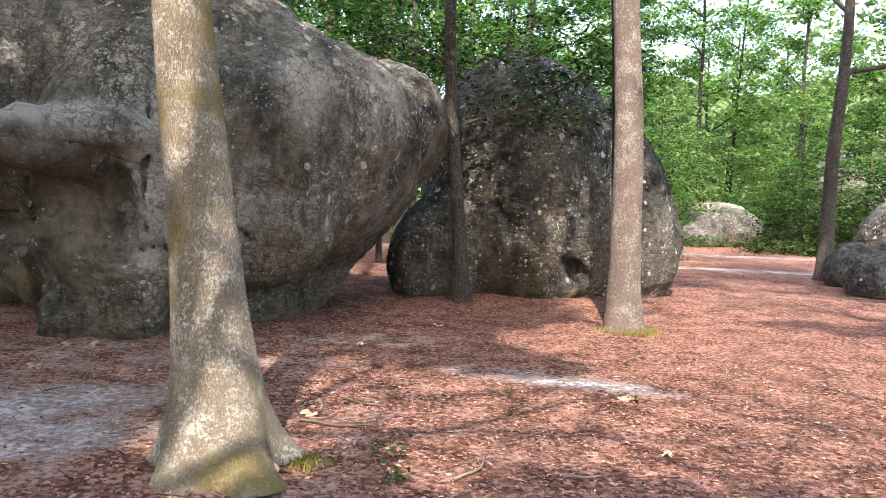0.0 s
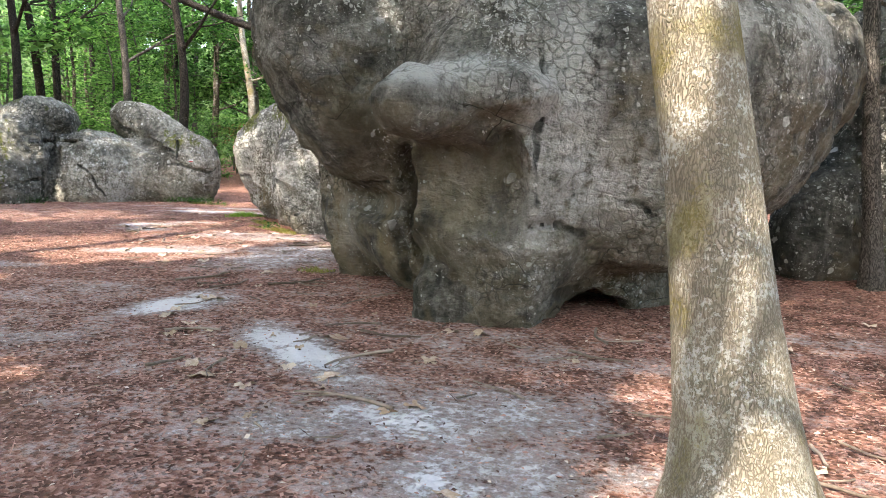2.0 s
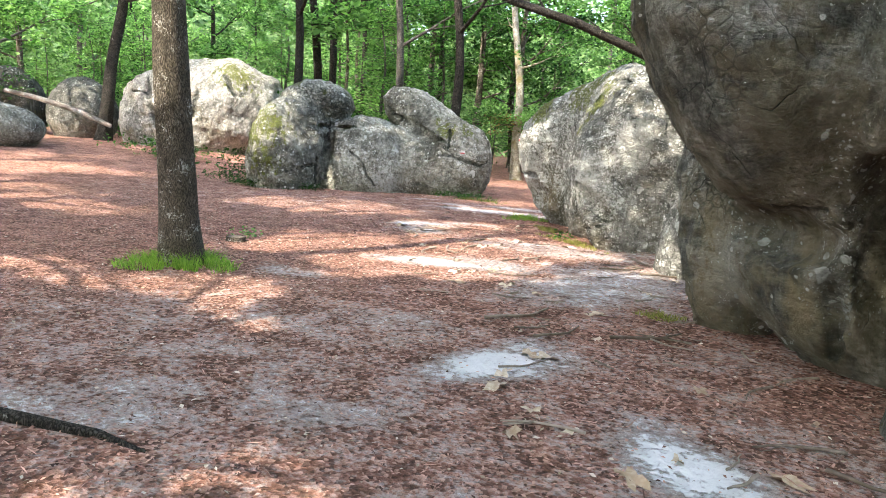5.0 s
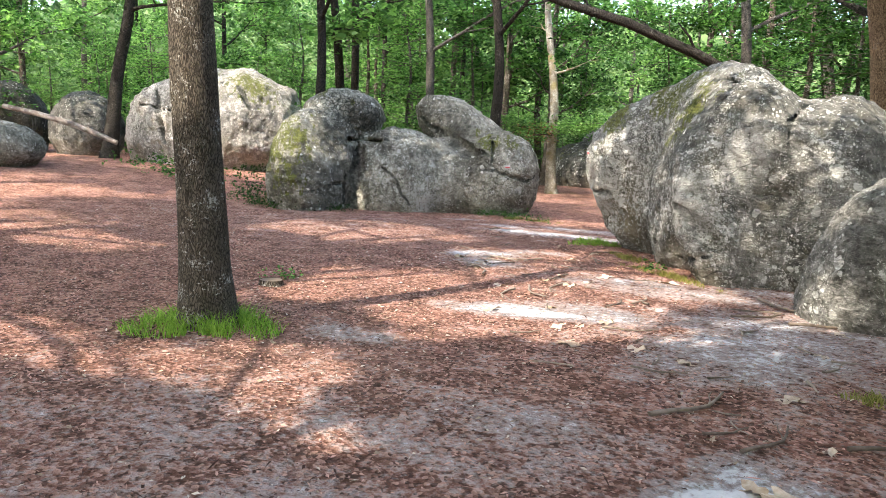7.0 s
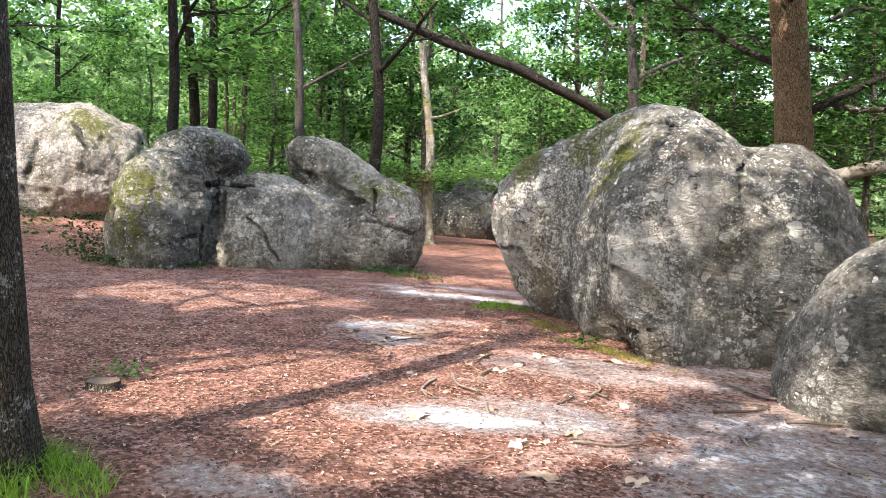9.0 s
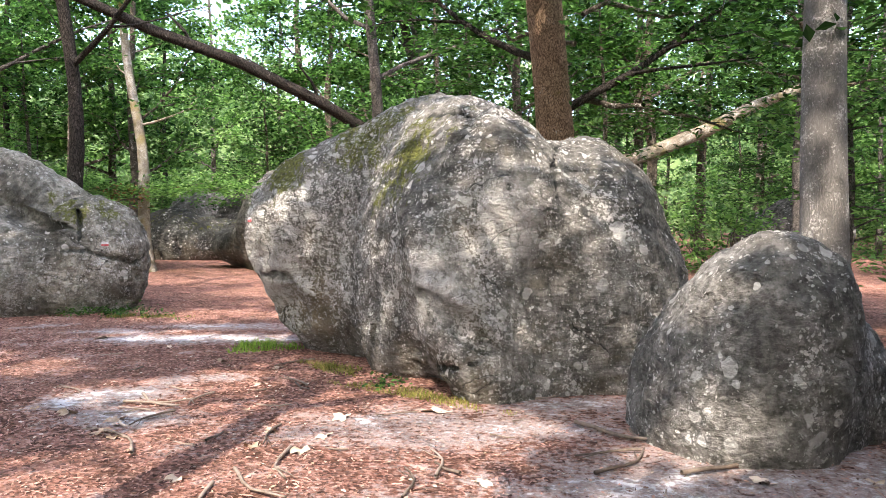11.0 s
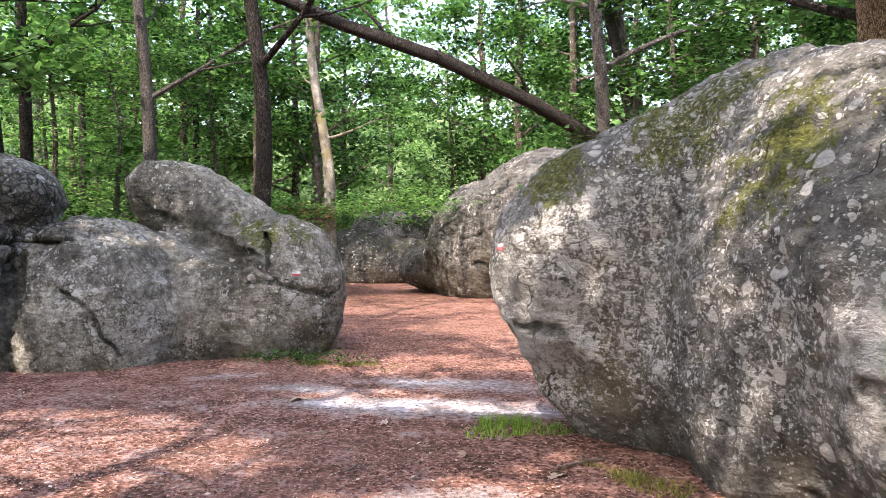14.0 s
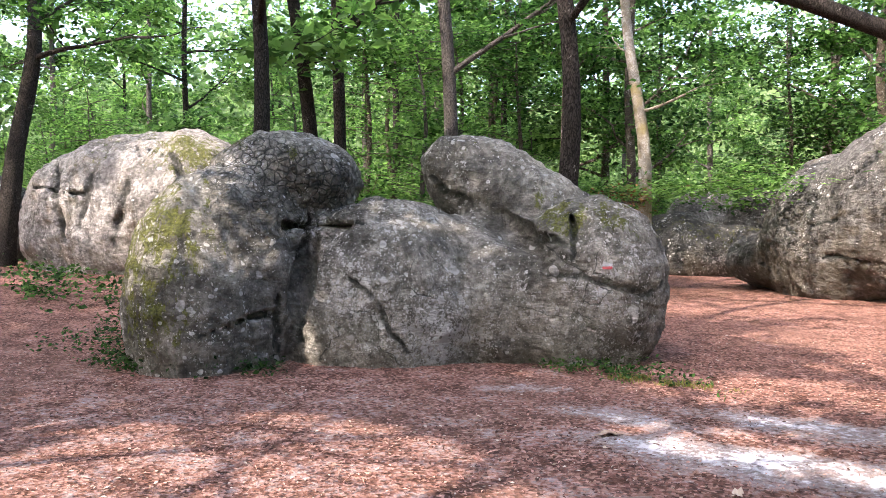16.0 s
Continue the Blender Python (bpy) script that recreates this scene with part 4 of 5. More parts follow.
def tree(name, label, base, lean, radius, height, bark, leaf, rng, limbs=6, first=3.0, reach=2.6, per=90, clumps=5, leafsize=0.14, flare=1.5,
         sides=14, keep=None, bend=0.15, top=0.35, rise=0.5, group="", limbbark=None):
    """A standing tree: tapered trunk, limbs with twigs, and a crown of leaf sprays along them."""
    x, y = base
    z0 = gz(x, y) - 0.12
    hs = np.concatenate([np.array([0, 0.06, 0.14, 0.26, 0.42, 0.65, 1.0]), np.linspace(1.5, height, 16)])
    wob = np.stack([vnoise(np.stack([hs * 0.35 + x, hs * 0 + y, hs * 0], 1)), vnoise(np.stack([hs * 0.35 + y, hs * 0 + x, hs * 0 + 5], 1)), hs * 0], 1) * bend
    wob = (wob - wob[0]) * np.clip(hs / 3, 0, 1)[:, None]
    spine = np.stack([lean[0] * hs, lean[1] * hs, hs], 1) + wob
    rad = radius * (1 - (1 - top) * (hs / height) ** 0.9) + radius * (flare - 1) * np.exp(-hs / (0.2 + 0.05 * flare))
    root = new(name)
    root.location = (x, y, z0)
    tagged(root, label, "tree", group)
    v, q = tube(spine, rad, sides, 0.06, seed=x * 3.1, lobes=0.2 * min(1.3, flare - 1) * np.exp(-hs / 0.22))
    part("trunk", mesh_from("trunk", v, q, bark), root)
    sprays = []
    for i in range(limbs):
        f = i / max(1, limbs - 1)
        h = first + (height - first) * f * 0.95
        j = np.array([np.interp(h, hs, spine[:, a]) for a in range(3)])
        ang = i * 2.4 + rng.uniform(-0.5, 0.5)
        ln = reach * (1 - 0.45 * f) * rng.uniform(0.75, 1.25)
        s = branch_spine(j, (math.cos(ang), math.sin(ang), rise * rng.uniform(0.3, 1.3)), ln, rng, 0.3, 0.45)
        r0 = min(radius * 0.38, 0.018 * ln + 0.008) * (1 - 0.4 * f)
        pieces = [tube(s, np.linspace(r0, r0 * 0.25, len(s)), 6)]
        pts = [s[k] for k in (3, 4, 5, 6)]
        for k in (2, 3, 4, 5):
            a = ang + rng.choice([-1, 1]) * rng.uniform(0.5, 1.2)
            t = branch_spine(s[k], (math.cos(a), math.sin(a), rng.uniform(-0.1, 0.5)), ln * rng.uniform(0.3, 0.55), rng, 0.1, 0.5, 5)
            pieces.append(tube(t, np.linspace(r0 * 0.4, r0 * 0.1, 5), 4))
            pts += [t[2], t[3], t[4]]
        part("limb", mesh_from("limb", *joined(pieces), limbbark or bark), root)
        pts = np.array(pts)
        sprays.append(pts[rng.integers(0, len(pts), clumps)])
    if limbs and per:
        c = np.concatenate(sprays)
        off = np.array([x, y, z0])
        kp = (lambda p, r: keep(p + off, r)) if keep else None
        v, f = leaves(c, per, 0.38, 0.16, leafsize, rng, 0.45, kp)
        part("crown", mesh_from("crown", v, f, leaf, False), root)
    return root


TREES = np.random.default_rng(21)

# gaps cut in the leaf roof to place sun patches: x, y, half sizes
GAPS = [(2.8, 5.3, 3.5, 1.9), (0.2, 6.0, 1.1, 0.9), (3.2, 8.2, 2.6, 1.9), (-1.15, 5.7, 0.8, 2.1), (-10.6, 6.4, 1.6, 0.55), (-8.2, 6.5, 0.8, 0.35), (-6.0, 4.8, 0.6, 0.35), (-9.7, 10.0, 2.2, 1.7),
        (-11.5, 12.8, 0.9, 0.5), (-12.2, 15.75, 1.6, 0.5), (-16.0, 9.0, 2.2, 0.9), (-10.9, 13.0, 0.7, 0.9), (-10.75, 15.9, 0.6, 0.4), (-26.6, 22.5, 4.0, 3.5), (5.2, 12.0, 1.9, 2.0), (2.3, 10.8, 0.35, 1.4),
        (-8.6, 16.2, 0.35, 0.6), (-12.0, 18.0, 1.5, 0.5), (-6.6, 13.0, 0.3, 0.3), (-9.2, 11.9, 1.7, 1.3), (-9.3, 6.9, 1.1, 0.8), (-14.6, 13.3, 2.2, 1.5), (-17.7, 16.2, 0.9, 0.7), (-18.2, 17.4, 0.8, 0.6), (-17.9, 15.2, 0.5, 0.3), (-7.0, 11.6, 0.6, 0.35)]


def roof(p, rng):
    """Which leaves of the leaf roof stand: none over the chosen sun patches, fewer elsewhere at random."""
    gx_, gy_ = p[:, 0] - to_sun.x / to_sun.z * p[:, 2], p[:, 1] - to_sun.y / to_sun.z * p[:, 2]
    ok = np.ones(len(p), bool)
    for cx, cy, a, b in GAPS:
        r = ((gx_ - cx) / a) ** 2 + ((gy_ - cy) / b) ** 2
        r = r + 0.5 * vnoise(np.stack([gx_ * 1.3, gy_ * 1.3, p[:, 2] * 0], 1))
        ok &= r > 1
    return ok


def near_tree(label, base, lean, radius, bark, seed, **kw):
    opts = dict(limbs=7, first=6.0, reach=3.6, per=60, clumps=7, leafsize=0.2, keep=roof, sides=22)
    opts.update(kw)
    return tree("tree", label, base, lean, radius, opts.pop("height", 11.0), bark, opts.pop("leaf", LEAF_MID), np.random.default_rng(seed), **opts)


near_tree("pale lichen-covered tree trunk with yellow moss and flared foot", (-1.17, 4.16), (-0.15, 0.19), 0.21, BARK_PALE, 1, sides=40, flare=2.35, bend=0.05, reach=5.5, limbs=9, per=80)
near_tree("pinkish grey rough-barked tree on the sunny litter", (2.25, 9.33), (-0.08, -0.14), 0.2, BARK_PINK, 2, bend=0.12)
near_tree("dark trunk close behind the pinkish tree", (2.5, 10.55), (-0.1, -0.14), 0.13, BARK_GREY, 3, bend=0.1)
near_tree("slender grey tree before the shaded boulder", (0.3, 11.1), (-0.03, 0.01), 0.11, BARK_GREY, 4, first=2.3, limbs=8, reach=2.2, flare=1.7, leaf=LEAF_DEEP, leafsize=0.12)
near_tree("dark furrowed tree with grass round its foot", (-10.6, 7.49), (-0.01, -0.06), 0.2, BARK_DARK, 5, sides=36, flare=1.5, bend=0.05, reach=6.0, limbs=10, per=90)
near_tree("grey spotted tree behind the rounded boulder", (-5.6, 12.95), (-0.02, 0.01), 0.2, BARK_SPOTTED, 6, bend=0.05, reach=4.5, limbs=9, per=80)
near_tree("thick orange-barked tree behind the humped boulder", (-7.3, 19.7), (-0.12, -0.32), 0.34, BARK_ORANGE, 7, height=9, first=3.2, limbs=8, reach=3.5, per=50, leaf=LEAF_DEEP, leafsize=0.16, top=0.6, keep=None, limbbark=BARK_BLACK)
near_tree("dark straight tree behind the domed boulder", (-19.95, 17.37), (0.005, -0.025), 0.15, BARK_BLACK, 8, first=4.5, limbs=7, per=24, leafsize=0.15, keep=None)
near_tree("dark slanting tree behind the domed boulder", (-21.7, 20.1), (0.07, -0.22), 0.16, BARK_BLACK, 9, first=4.5, limbs=7, per=24, leafsize=0.15, keep=None)
near_tree("slim dark tree behind the saddle of the domed boulder", (-18.6, 20.1), (-0.04, -0.01), 0.14, BARK_GREY, 10, first=4.0, limbs=7, per=28, leafsize=0.15, keep=None)
near_tree("dark tree with mossy bark behind the leaning slab", (-15.97, 19.42), (-0.01, -0.07), 0.15, BARK_BLACK, 11, first=4.2, limbs=7, per=24, leafsize=0.15, keep=None)
near_tree("pale broken tree beyond the leaning slab", (-18.0, 25.8), (-0.14, 0.06), 0.17, BARK_PALE, 12, first=4, limbs=6, reach=1.5, per=50, leafsize=0.15, keep=None)
near_tree("dark tree behind the humped boulder", (-11.31, 23.4), (0.0, -0.14), 0.16, BARK_GREY, 13, first=4.5, limbs=7, per=60, leafsize=0.15, keep=None)
near_tree("crooked black trunk behind the humped boulder", (-10.9, 33.9), (-0.16, -0.4), 0.25, BARK_BLACK, 14, first=6, limbs=7, leafsize=0.16, keep=None)
near_tree("grey trunk behind the humped boulder", (-10.9, 32.5), (-0.12, -0.08), 0.24, BARK_GREY, 15, first=6, limbs=7, leafsize=0.16, keep=None)
near_tree("dark tree standing by the fallen trunk", (-29.9, 17.2), (-0.03, 0.12), 0.25, BARK_BLACK, 16, first=5, keep=None)
near_tree("twin-stemmed grey tree beyond the humped boulder", (-1.9, 24.8), (-0.02, 0.05), 0.17, BARK_GREY, 17, first=3.5, limbs=8, leaf=LEAF_DEEP, leafsize=0.14, keep=None)
near_tree("second stem of the twin grey tree", (-1.45, 24.9), (0.02, 0.05), 0.13, BARK_GREY, 18, first=4.0, limbs=6, leaf=LEAF_DEEP, leafsize=0.14, keep=None)
near_tree("leaning tree with peeling white foot beside a small boulder", (8.15, 16.4), (0.015, 0.0), 0.16, BARK_GREY, 19, first=4.5, limbs=6, leafsize=0.14, keep=None)

# trunk fallen aslant against the trees
s = np.array([(-9.5, 25.6, 2.2), (-11.2, 24.3, 3.15), (-12.6, 23.2, 4.0), (-14.0, 22.1, 4.68), (-15.4, 21.1, 5.15), (-16.8, 20.0, 5.75)])
fallen = new("leaning_trunk", mesh_from("leaning_trunk", *tube(s, [0.14, 0.135, 0.13, 0.12, 0.11, 0.085], 12, 0.06), BARK_BLACK))
for a, b, r in (((-12.6, 23.2, 4.0), (-12.9, 22.6, 4.7), 0.04), ((-14.7, 21.6, 4.8), (-15.3, 21.5, 5.6), 0.045), ((-13.4, 22.6, 4.35), (-14.1, 22.7, 4.9), 0.03)):
    m = (np.array(a) + np.array(b)) / 2 + [0.05, 0.0, 0.04]
    part("branch_stub", mesh_from("branch_stub", *tube(np.array([a, m, b]), [r, r * 0.8, r * 0.4], 7), BARK_BLACK), fallen)
tagged(fallen, "dark dead trunk leaning aslant over the passage", "fallen trunk")
s = np.array([(-30.5, 14.2, 2.05), (-29.2, 14.6, 1.85), (-28.0, 15.0, 1.6), (-27.2, 15.45, 1.3), (-26.8, 15.75, 1.1)])
tagged(new("fallen_log", mesh_from("fallen_log", *tube(s, [0.07, 0.08, 0.085, 0.085, 0.07], 10, 0.08), BARK_PINK)), "pale barkless log lying over the bank rocks", "fallen trunk")

s = np.array([(-10.2, 23.0, -0.1), (-8.6, 23.3, 1.5), (-7.0, 23.6, 2.4), (-5.4, 23.8, 2.9), (-4.2, 24.1, 3.4), (-3.0, 24.4, 4.0), (-2.1, 24.6, 4.35)])
tagged(new("dead_limb", mesh_from("dead_limb", *tube(s, [0.17, 0.165, 0.155, 0.15, 0.15, 0.13, 0.09], 10, 0.10), BARK_PALE)), "mossy dead limb leaning against the twin-stemmed grey tree", "fallen trunk")

# unseen trees added behind the walker so that their leaf roof shades the clearing
k = 0
for tx, ty in [(-16, -2), (-12.5, -5), (-13, 1), (-9, -1.5), (-6.5, -6), (-5.5, -1.0), (-2.5, -3.5), (-2, -8), (1.5, -6), (4.5, -3), (6.5, 2.0), (-18, 3.5), (-20, 8.0), (-3.3, 1.0 - 3.5), (8.5, 7.5), (-14.5, 5.5), (-24, 9.0), (-17.5, 6.0)]:
    k += 1
    tree("tree", "tall leafy oak added out of view to shade the clearing", (tx, ty), (0.0, 0.0), 0.2, 12.5, BARK_DARK, LEAF_BRIGHT, np.random.default_rng(100 + k), limbs=11, first=6.0, reach=6.2, per=60, clumps=10, leafsize=0.3, keep=roof, sides=10, group="oaks behind the walker")


# ---- the wood around ----
def sapling(name, label, rng, height, leaf, bark, sprays, per, size, reach):
    """A young tree: thin stem and many level sprays of leaves from the ground up."""
    root = new(name)
    tagged(root, label, "young tree", "young trees of the wood")
    hs = np.linspace(0, height, 9)
    spine = np.stack([octaves(np.stack([hs * 0.3, hs * 0, hs * 0 + rng.uniform(0, 50)], 1), 1, 2) * 0.25, octaves(np.stack([hs * 0.3, hs * 0 + 9, hs * 0 + rng.uniform(0, 50)], 1), 1, 2) * 0.25, hs - 0.1], 1)
    pieces, c = [tube(spine, np.linspace(0.05 + height * 0.006, 0.015, 9), 7)], []
    for i in range(sprays):
        h = height * rng.uniform(0.1, 1.0)
        a = rng.uniform(0, 6.28)
        ln = reach * (1.15 - 0.7 * h / height) * rng.uniform(0.5, 1.2)
        j = np.array([np.interp(h, hs, spine[:, q]) for q in range(3)])
        s = branch_spine(j, (math.cos(a), math.sin(a), rng.uniform(0.0, 0.5)), ln, rng, -0.1, 0.35, 5)
        pieces.append(tube(s, np.linspace(0.014, 0.004, 5), 4))
        c += [s[1], s[2], s[3], s[4], s[4]]
    part("trunk", mesh_from("trunk", *joined(pieces), bark), root)
    v, f = leaves(c, per, 0.26, 0.06, size, rng, 0.3)
    part("crown", mesh_from("crown", v, f, leaf, False), root)
    return root


PARK = Matrix.Translation
W = np.random.default_rng(5)
protos = [sapling("young_tree", "young beech with level sprays of fresh green leaves", W, 5.5, LEAF_BRIGHT, BARK_GREY, 34, 15, 0.13, 2.0),
          sapling("young_tree", "young oak with mid-green leaves", W, 7.5, LEAF_MID, BARK_DARK, 42, 14, 0.14, 2.3),
          sapling("young_tree", "leafy hornbeam with bright leaves", W, 4.0, LEAF_BRIGHT, BARK_GREY, 28, 16, 0.12, 1.9),
          sapling("young_tree", "dark holly-like young tree", W, 6.5, LEAF_DEEP, BARK_DARK, 44, 14, 0.13, 2.0)]
BIG = np.random.default_rng(9)
tall = [tree("tree", "tall woodland oak with a high green crown", (-23, 30), (0.02, 0.01), 0.17, 13, BARK_DARK, LEAF_MID, BIG, limbs=12, first=3.0, reach=3.3, per=66, clumps=9, leafsize=0.2, sides=9, group="trees of the wood"),
        tree("tree", "tall grey beech with bright leaves", (-6, 38), (-0.03, 0.0), 0.15, 14, BARK_GREY, LEAF_BRIGHT, BIG, limbs=12, first=2.6, reach=3.0, per=66, clumps=9, leafsize=0.2, sides=9, group="trees of the wood"),
        tree("tree", "slim dark oak with sparse crown", (-26, 26), (0.05, -0.02), 0.12, 12, BARK_BLACK, LEAF_BRIGHT, BIG, limbs=11, first=3.5, reach=2.8, per=60, clumps=8, leafsize=0.2, sides=8, group="trees of the wood")]

ROCKS_AT = [(-14.0, 28.0, 3.6), (-19.5, 32.5, 3.0), (-27, 19.6, 4.0), (-32.5, 17.8, 2.2), (12, 33, 3.5), (8, 14.5, 2.2), (13.2, 20.5, 2.8), (19.5, 36, 3.0), (0.6, 33, 2.2), (-8.8, 15, 3.4), (-17, 17.5, 3.2), (1.5, 13, 3.2), (-3.5, 9.5, 3.8), (-27.5, 12.8, 2.4)]


def free(x, y, more=0.0):
    if any((x - a) ** 2 + (y - b) ** 2 < (r + more) ** 2 for a, b, r in ROCKS_AT):
        return False
    # the open floor and the path between the rocks
    if -17 < x < 7 and -7 < y < 19.5 or -26 < x <= -17 and -7 < y < 17.0:
        return False
    if -16.5 < x - (y - 17) * -0.35 < -8.0 and -7 < y < 33 and x < -10:
        return False
    if 3.5 < x < 13 and -7 < y < 30:
        return False
    return True


spots = []


def scatter(n, xr, yr, gap, seed, more=0.0):
    r, out = np.random.default_rng(seed), []
    for _ in range(n * 40):
        x, y = r.uniform(*xr), r.uniform(*yr)
        if free(x, y, more) and all((x - a) ** 2 + (y - b) ** 2 > gap * gap for a, b in spots):
            spots.append((x, y))
            out.append((x, y, r.uniform(0, 360), r.uniform(0.8, 1.25)))
            if len(out) >= n:
                break
    return out


def plant(proto, x, y, turn, size):
    o = copy_thing(proto, Matrix.LocRotScale((x, y, gz(x, y) - 0.05), Euler((0, 0, radians(turn))), None))
    o.scale = (size, size, size)
    return o


for i, (x, y, a, s) in enumerate(scatter(34, (-48, 26), (20, 60), 3.2, 31, 0.4)):
    plant(tall[0] if -11 < x < 4 else tall[1 + i % 2], x, y, a, s)
for i, (x, y, a, s) in enumerate(scatter(16, (-62, -24), (4, 40), 3.2, 32, 0.4)):
    plant(tall[(i + 1) % 3], x, y, a, s)
for i, (x, y, a, s) in enumerate(scatter(14, (3, 34), (26, 60), 2.6, 36, 0.4)):
    plant(tall[(i + 1) % 3], x, y, a, s)
for i, (x, y, a, s) in enumerate(scatter(44, (-46, 26), (20, 44), 2.0, 33, 0.3)):
    plant(protos[(1, 3)[i % 2] if -11 < x < 4 else (0, 1, 2, 0, 2)[i % 5]], x, y, a, s)
for i, (x, y, a, s) in enumerate(scatter(18, (-52, -22), (8, 36), 2.0, 34, 0.2)):
    plant(protos[(0, 1, 2, 1)[i % 4]], x, y, a, s)
for i, (x, y, a, s) in enumerate(scatter(9, (5, 24), (18, 38), 1.8, 35)):
    plant(protos[(2, 0, 3)[i % 3]], x, y, a, s)
# unseen trees added behind the walker to block low sky light
for i, (x, y, a, s) in enumerate(scatter(34, (-44, 30), (-44, -21), 3.0, 37)):
    plant(tall[i % 3], x, y, a, s)
for i, (x, y, a, s) in enumerate(scatter(36, (-40, 26), (-30, -13), 2.4, 38)):
    plant(protos[i % 4], x, y, a, s)
for x, y, a, s in [(-20.5, 29.5, 40, 0.9), (-15.2, 34.5, 120, 1.0), (-23.5, 34.0, 200, 1.0), (-12.0, 37.0, 300, 1.0), (-8.2, 28.5, 80, 0.95), (-4.6, 30.5, 150, 1.0), (-26.5, 31.0, 10, 1.0), (-17.8, 38.0, 260, 1.1), (-6.8, 34.5, 210, 1.1), (0.8, 29.5, 60, 1.0), (-12.9, 31.0, 170, 0.9)]:
    plant(tall[0], x, y, a, s)
plant(protos[3], -17.6, 33.8, 30, 1.1)
for o, m in zip(protos, [(-21.5, 22.5), (-24.5, 23.5), (-13.2, 31.8), (-6.4, 23.8)]):
    o.location = (*m, gz(*m) - 0.05)

for p, x, y, a, s in [(3, -1.5, 16.8, 20, 0.9), (1, 1.2, 17.6, 70, 0.9), (3, 4.2, 18.2, 140, 0.8), (0, -3.6, 17.2, 200, 1.0), (2, 6.2, 21.5, 15, 1.1), (3, 12.2, 27.6, 60, 0.5), (3, 14.0, 27.2, 90, 0.55),
                      (3, 13.2, 28.4, 10, 0.6), (3, 15.4, 26.4, 190, 0.6), (0, 9.5, 33.5, 30, 1.0), (2, 8.0, 30.8, 80, 1.0), (0, 15.0, 32.5, 110, 1.2)]:
    plant(protos[p], x, y, a, s)

# far wood: a deep belt of leaf masses, past counting
# the unseen half behind the walker is added to block low sky light
r = np.random.default_rng(77)
c = []
while len(c) < 17000:
    a, d = r.uniform(-3.1416, 3.1416), r.uniform(46, 85)
    x, y = -8 - math.sin(a) * d, 8 + math.cos(a) * d
    h = 15.5 * r.uniform(0, 1) ** 1.15
    if vnoise(np.array([[x * 0.11, y * 0.11, h * 0.16]]))[0] > -0.12 - 0.3 * (h < 7):
        c.append((x, y, h))
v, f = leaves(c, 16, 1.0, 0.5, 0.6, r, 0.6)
tagged(new("far_wood", mesh_from("far_wood", v, f, LEAF_HAZE, False)), "distant sunlit green foliage of the surrounding wood, haze put into its colour", "woods", kind="stuff")
a = np.linspace(-3.1416, 3.1416, 60)
ring = np.stack([-8 - np.sin(a) * 95, 8 + np.cos(a) * 95], 1)
top = 15 + 4 * octaves(np.stack([a * 9, a * 0, a * 0], 1), 1, 3)
v = np.concatenate([np.column_stack([ring, np.full(60, -1.0)]), np.column_stack([ring, top])])
q = np.stack([np.arange(59), np.arange(1, 60), np.arange(61, 120), np.arange(60, 119)], 1)
tagged(new("backdrop", mesh_from("backdrop", v, q, plain("far_green", (0.05, 0.10, 0.03), (0.13, 0.20, 0.07), 0.5))), "hazy green edge of the distant wood", "backdrop", kind="structure")


# ---- overhanging sprays ----
def spray(label, start, end, spreadv, n, per, size, leaf, seed, bark=BARK_DARK, thick=0.03):
    """A low bough with its leaves, hanging into the clearing."""
    r = np.random.default_rng(seed)
    a, b = np.array(start, float), np.array(end, float)
    root = new("bough")
    root.location = start
    tagged(root, label, "bough")
    s = np.array([a + (b - a) * t + [0, 0, -0.25 * t * t] + r.normal(0, 0.06, 3) * (t > 0) for t in np.linspace(0, 1, 7)]) - a
    part("limb", mesh_from("limb", *tube(s, np.linspace(thick, 0.006, 7), 6), bark), root)
    c = s[r.integers(2, 7, n)] + r.normal(0, 1, (n, 3)) * spreadv
    part("crown", mesh_from("crown", *leaves(c, per, 0.22, 0.05, size, r, 0.3), leaf, False), root)
    return root


spray("low leafy bough before the shaded boulder", (0.3, 11.1, 2.6), (2.1, 10.7, 2.95), (0.35, 0.3, 0.10), 16, 14, 0.10, LEAF_DEEP, 41)
spray("leafy bough above the shaded boulder", (0.3, 11.1, 3.2), (-0.6, 11.3, 3.7), (0.5, 0.4, 0.25), 26, 14, 0.10, LEAF_DEEP, 42)
spray("leafy bough above the shaded boulder", (0.3, 11.1, 3.4), (1.9, 11.3, 4.0), (0.6, 0.4, 0.25), 26, 14, 0.10, LEAF_DEEP, 43)
spray("dark leafy bough of the grey spotted tree", (-5.56, 13.3, 3.6), (-3.9, 17.2, 3.9), (0.7, 0.8, 0.35), 46, 16, 0.13, LEAF_DEEP, 44, thick=0.05)
spray("dark leafy bough of the grey spotted tree", (-5.56, 13.3, 4.2), (-5.4, 17.6, 4.5), (0.8, 0.8, 0.35), 40, 16, 0.13, LEAF_DEEP, 45, thick=0.05)
spray("leafy bough of the orange-barked tree", (-7.2, 19.0, 3.4), (-4.6, 18.6, 3.0), (0.5, 0.6, 0.3), 40, 16, 0.12, LEAF_DEEP, 46, thick=0.06)
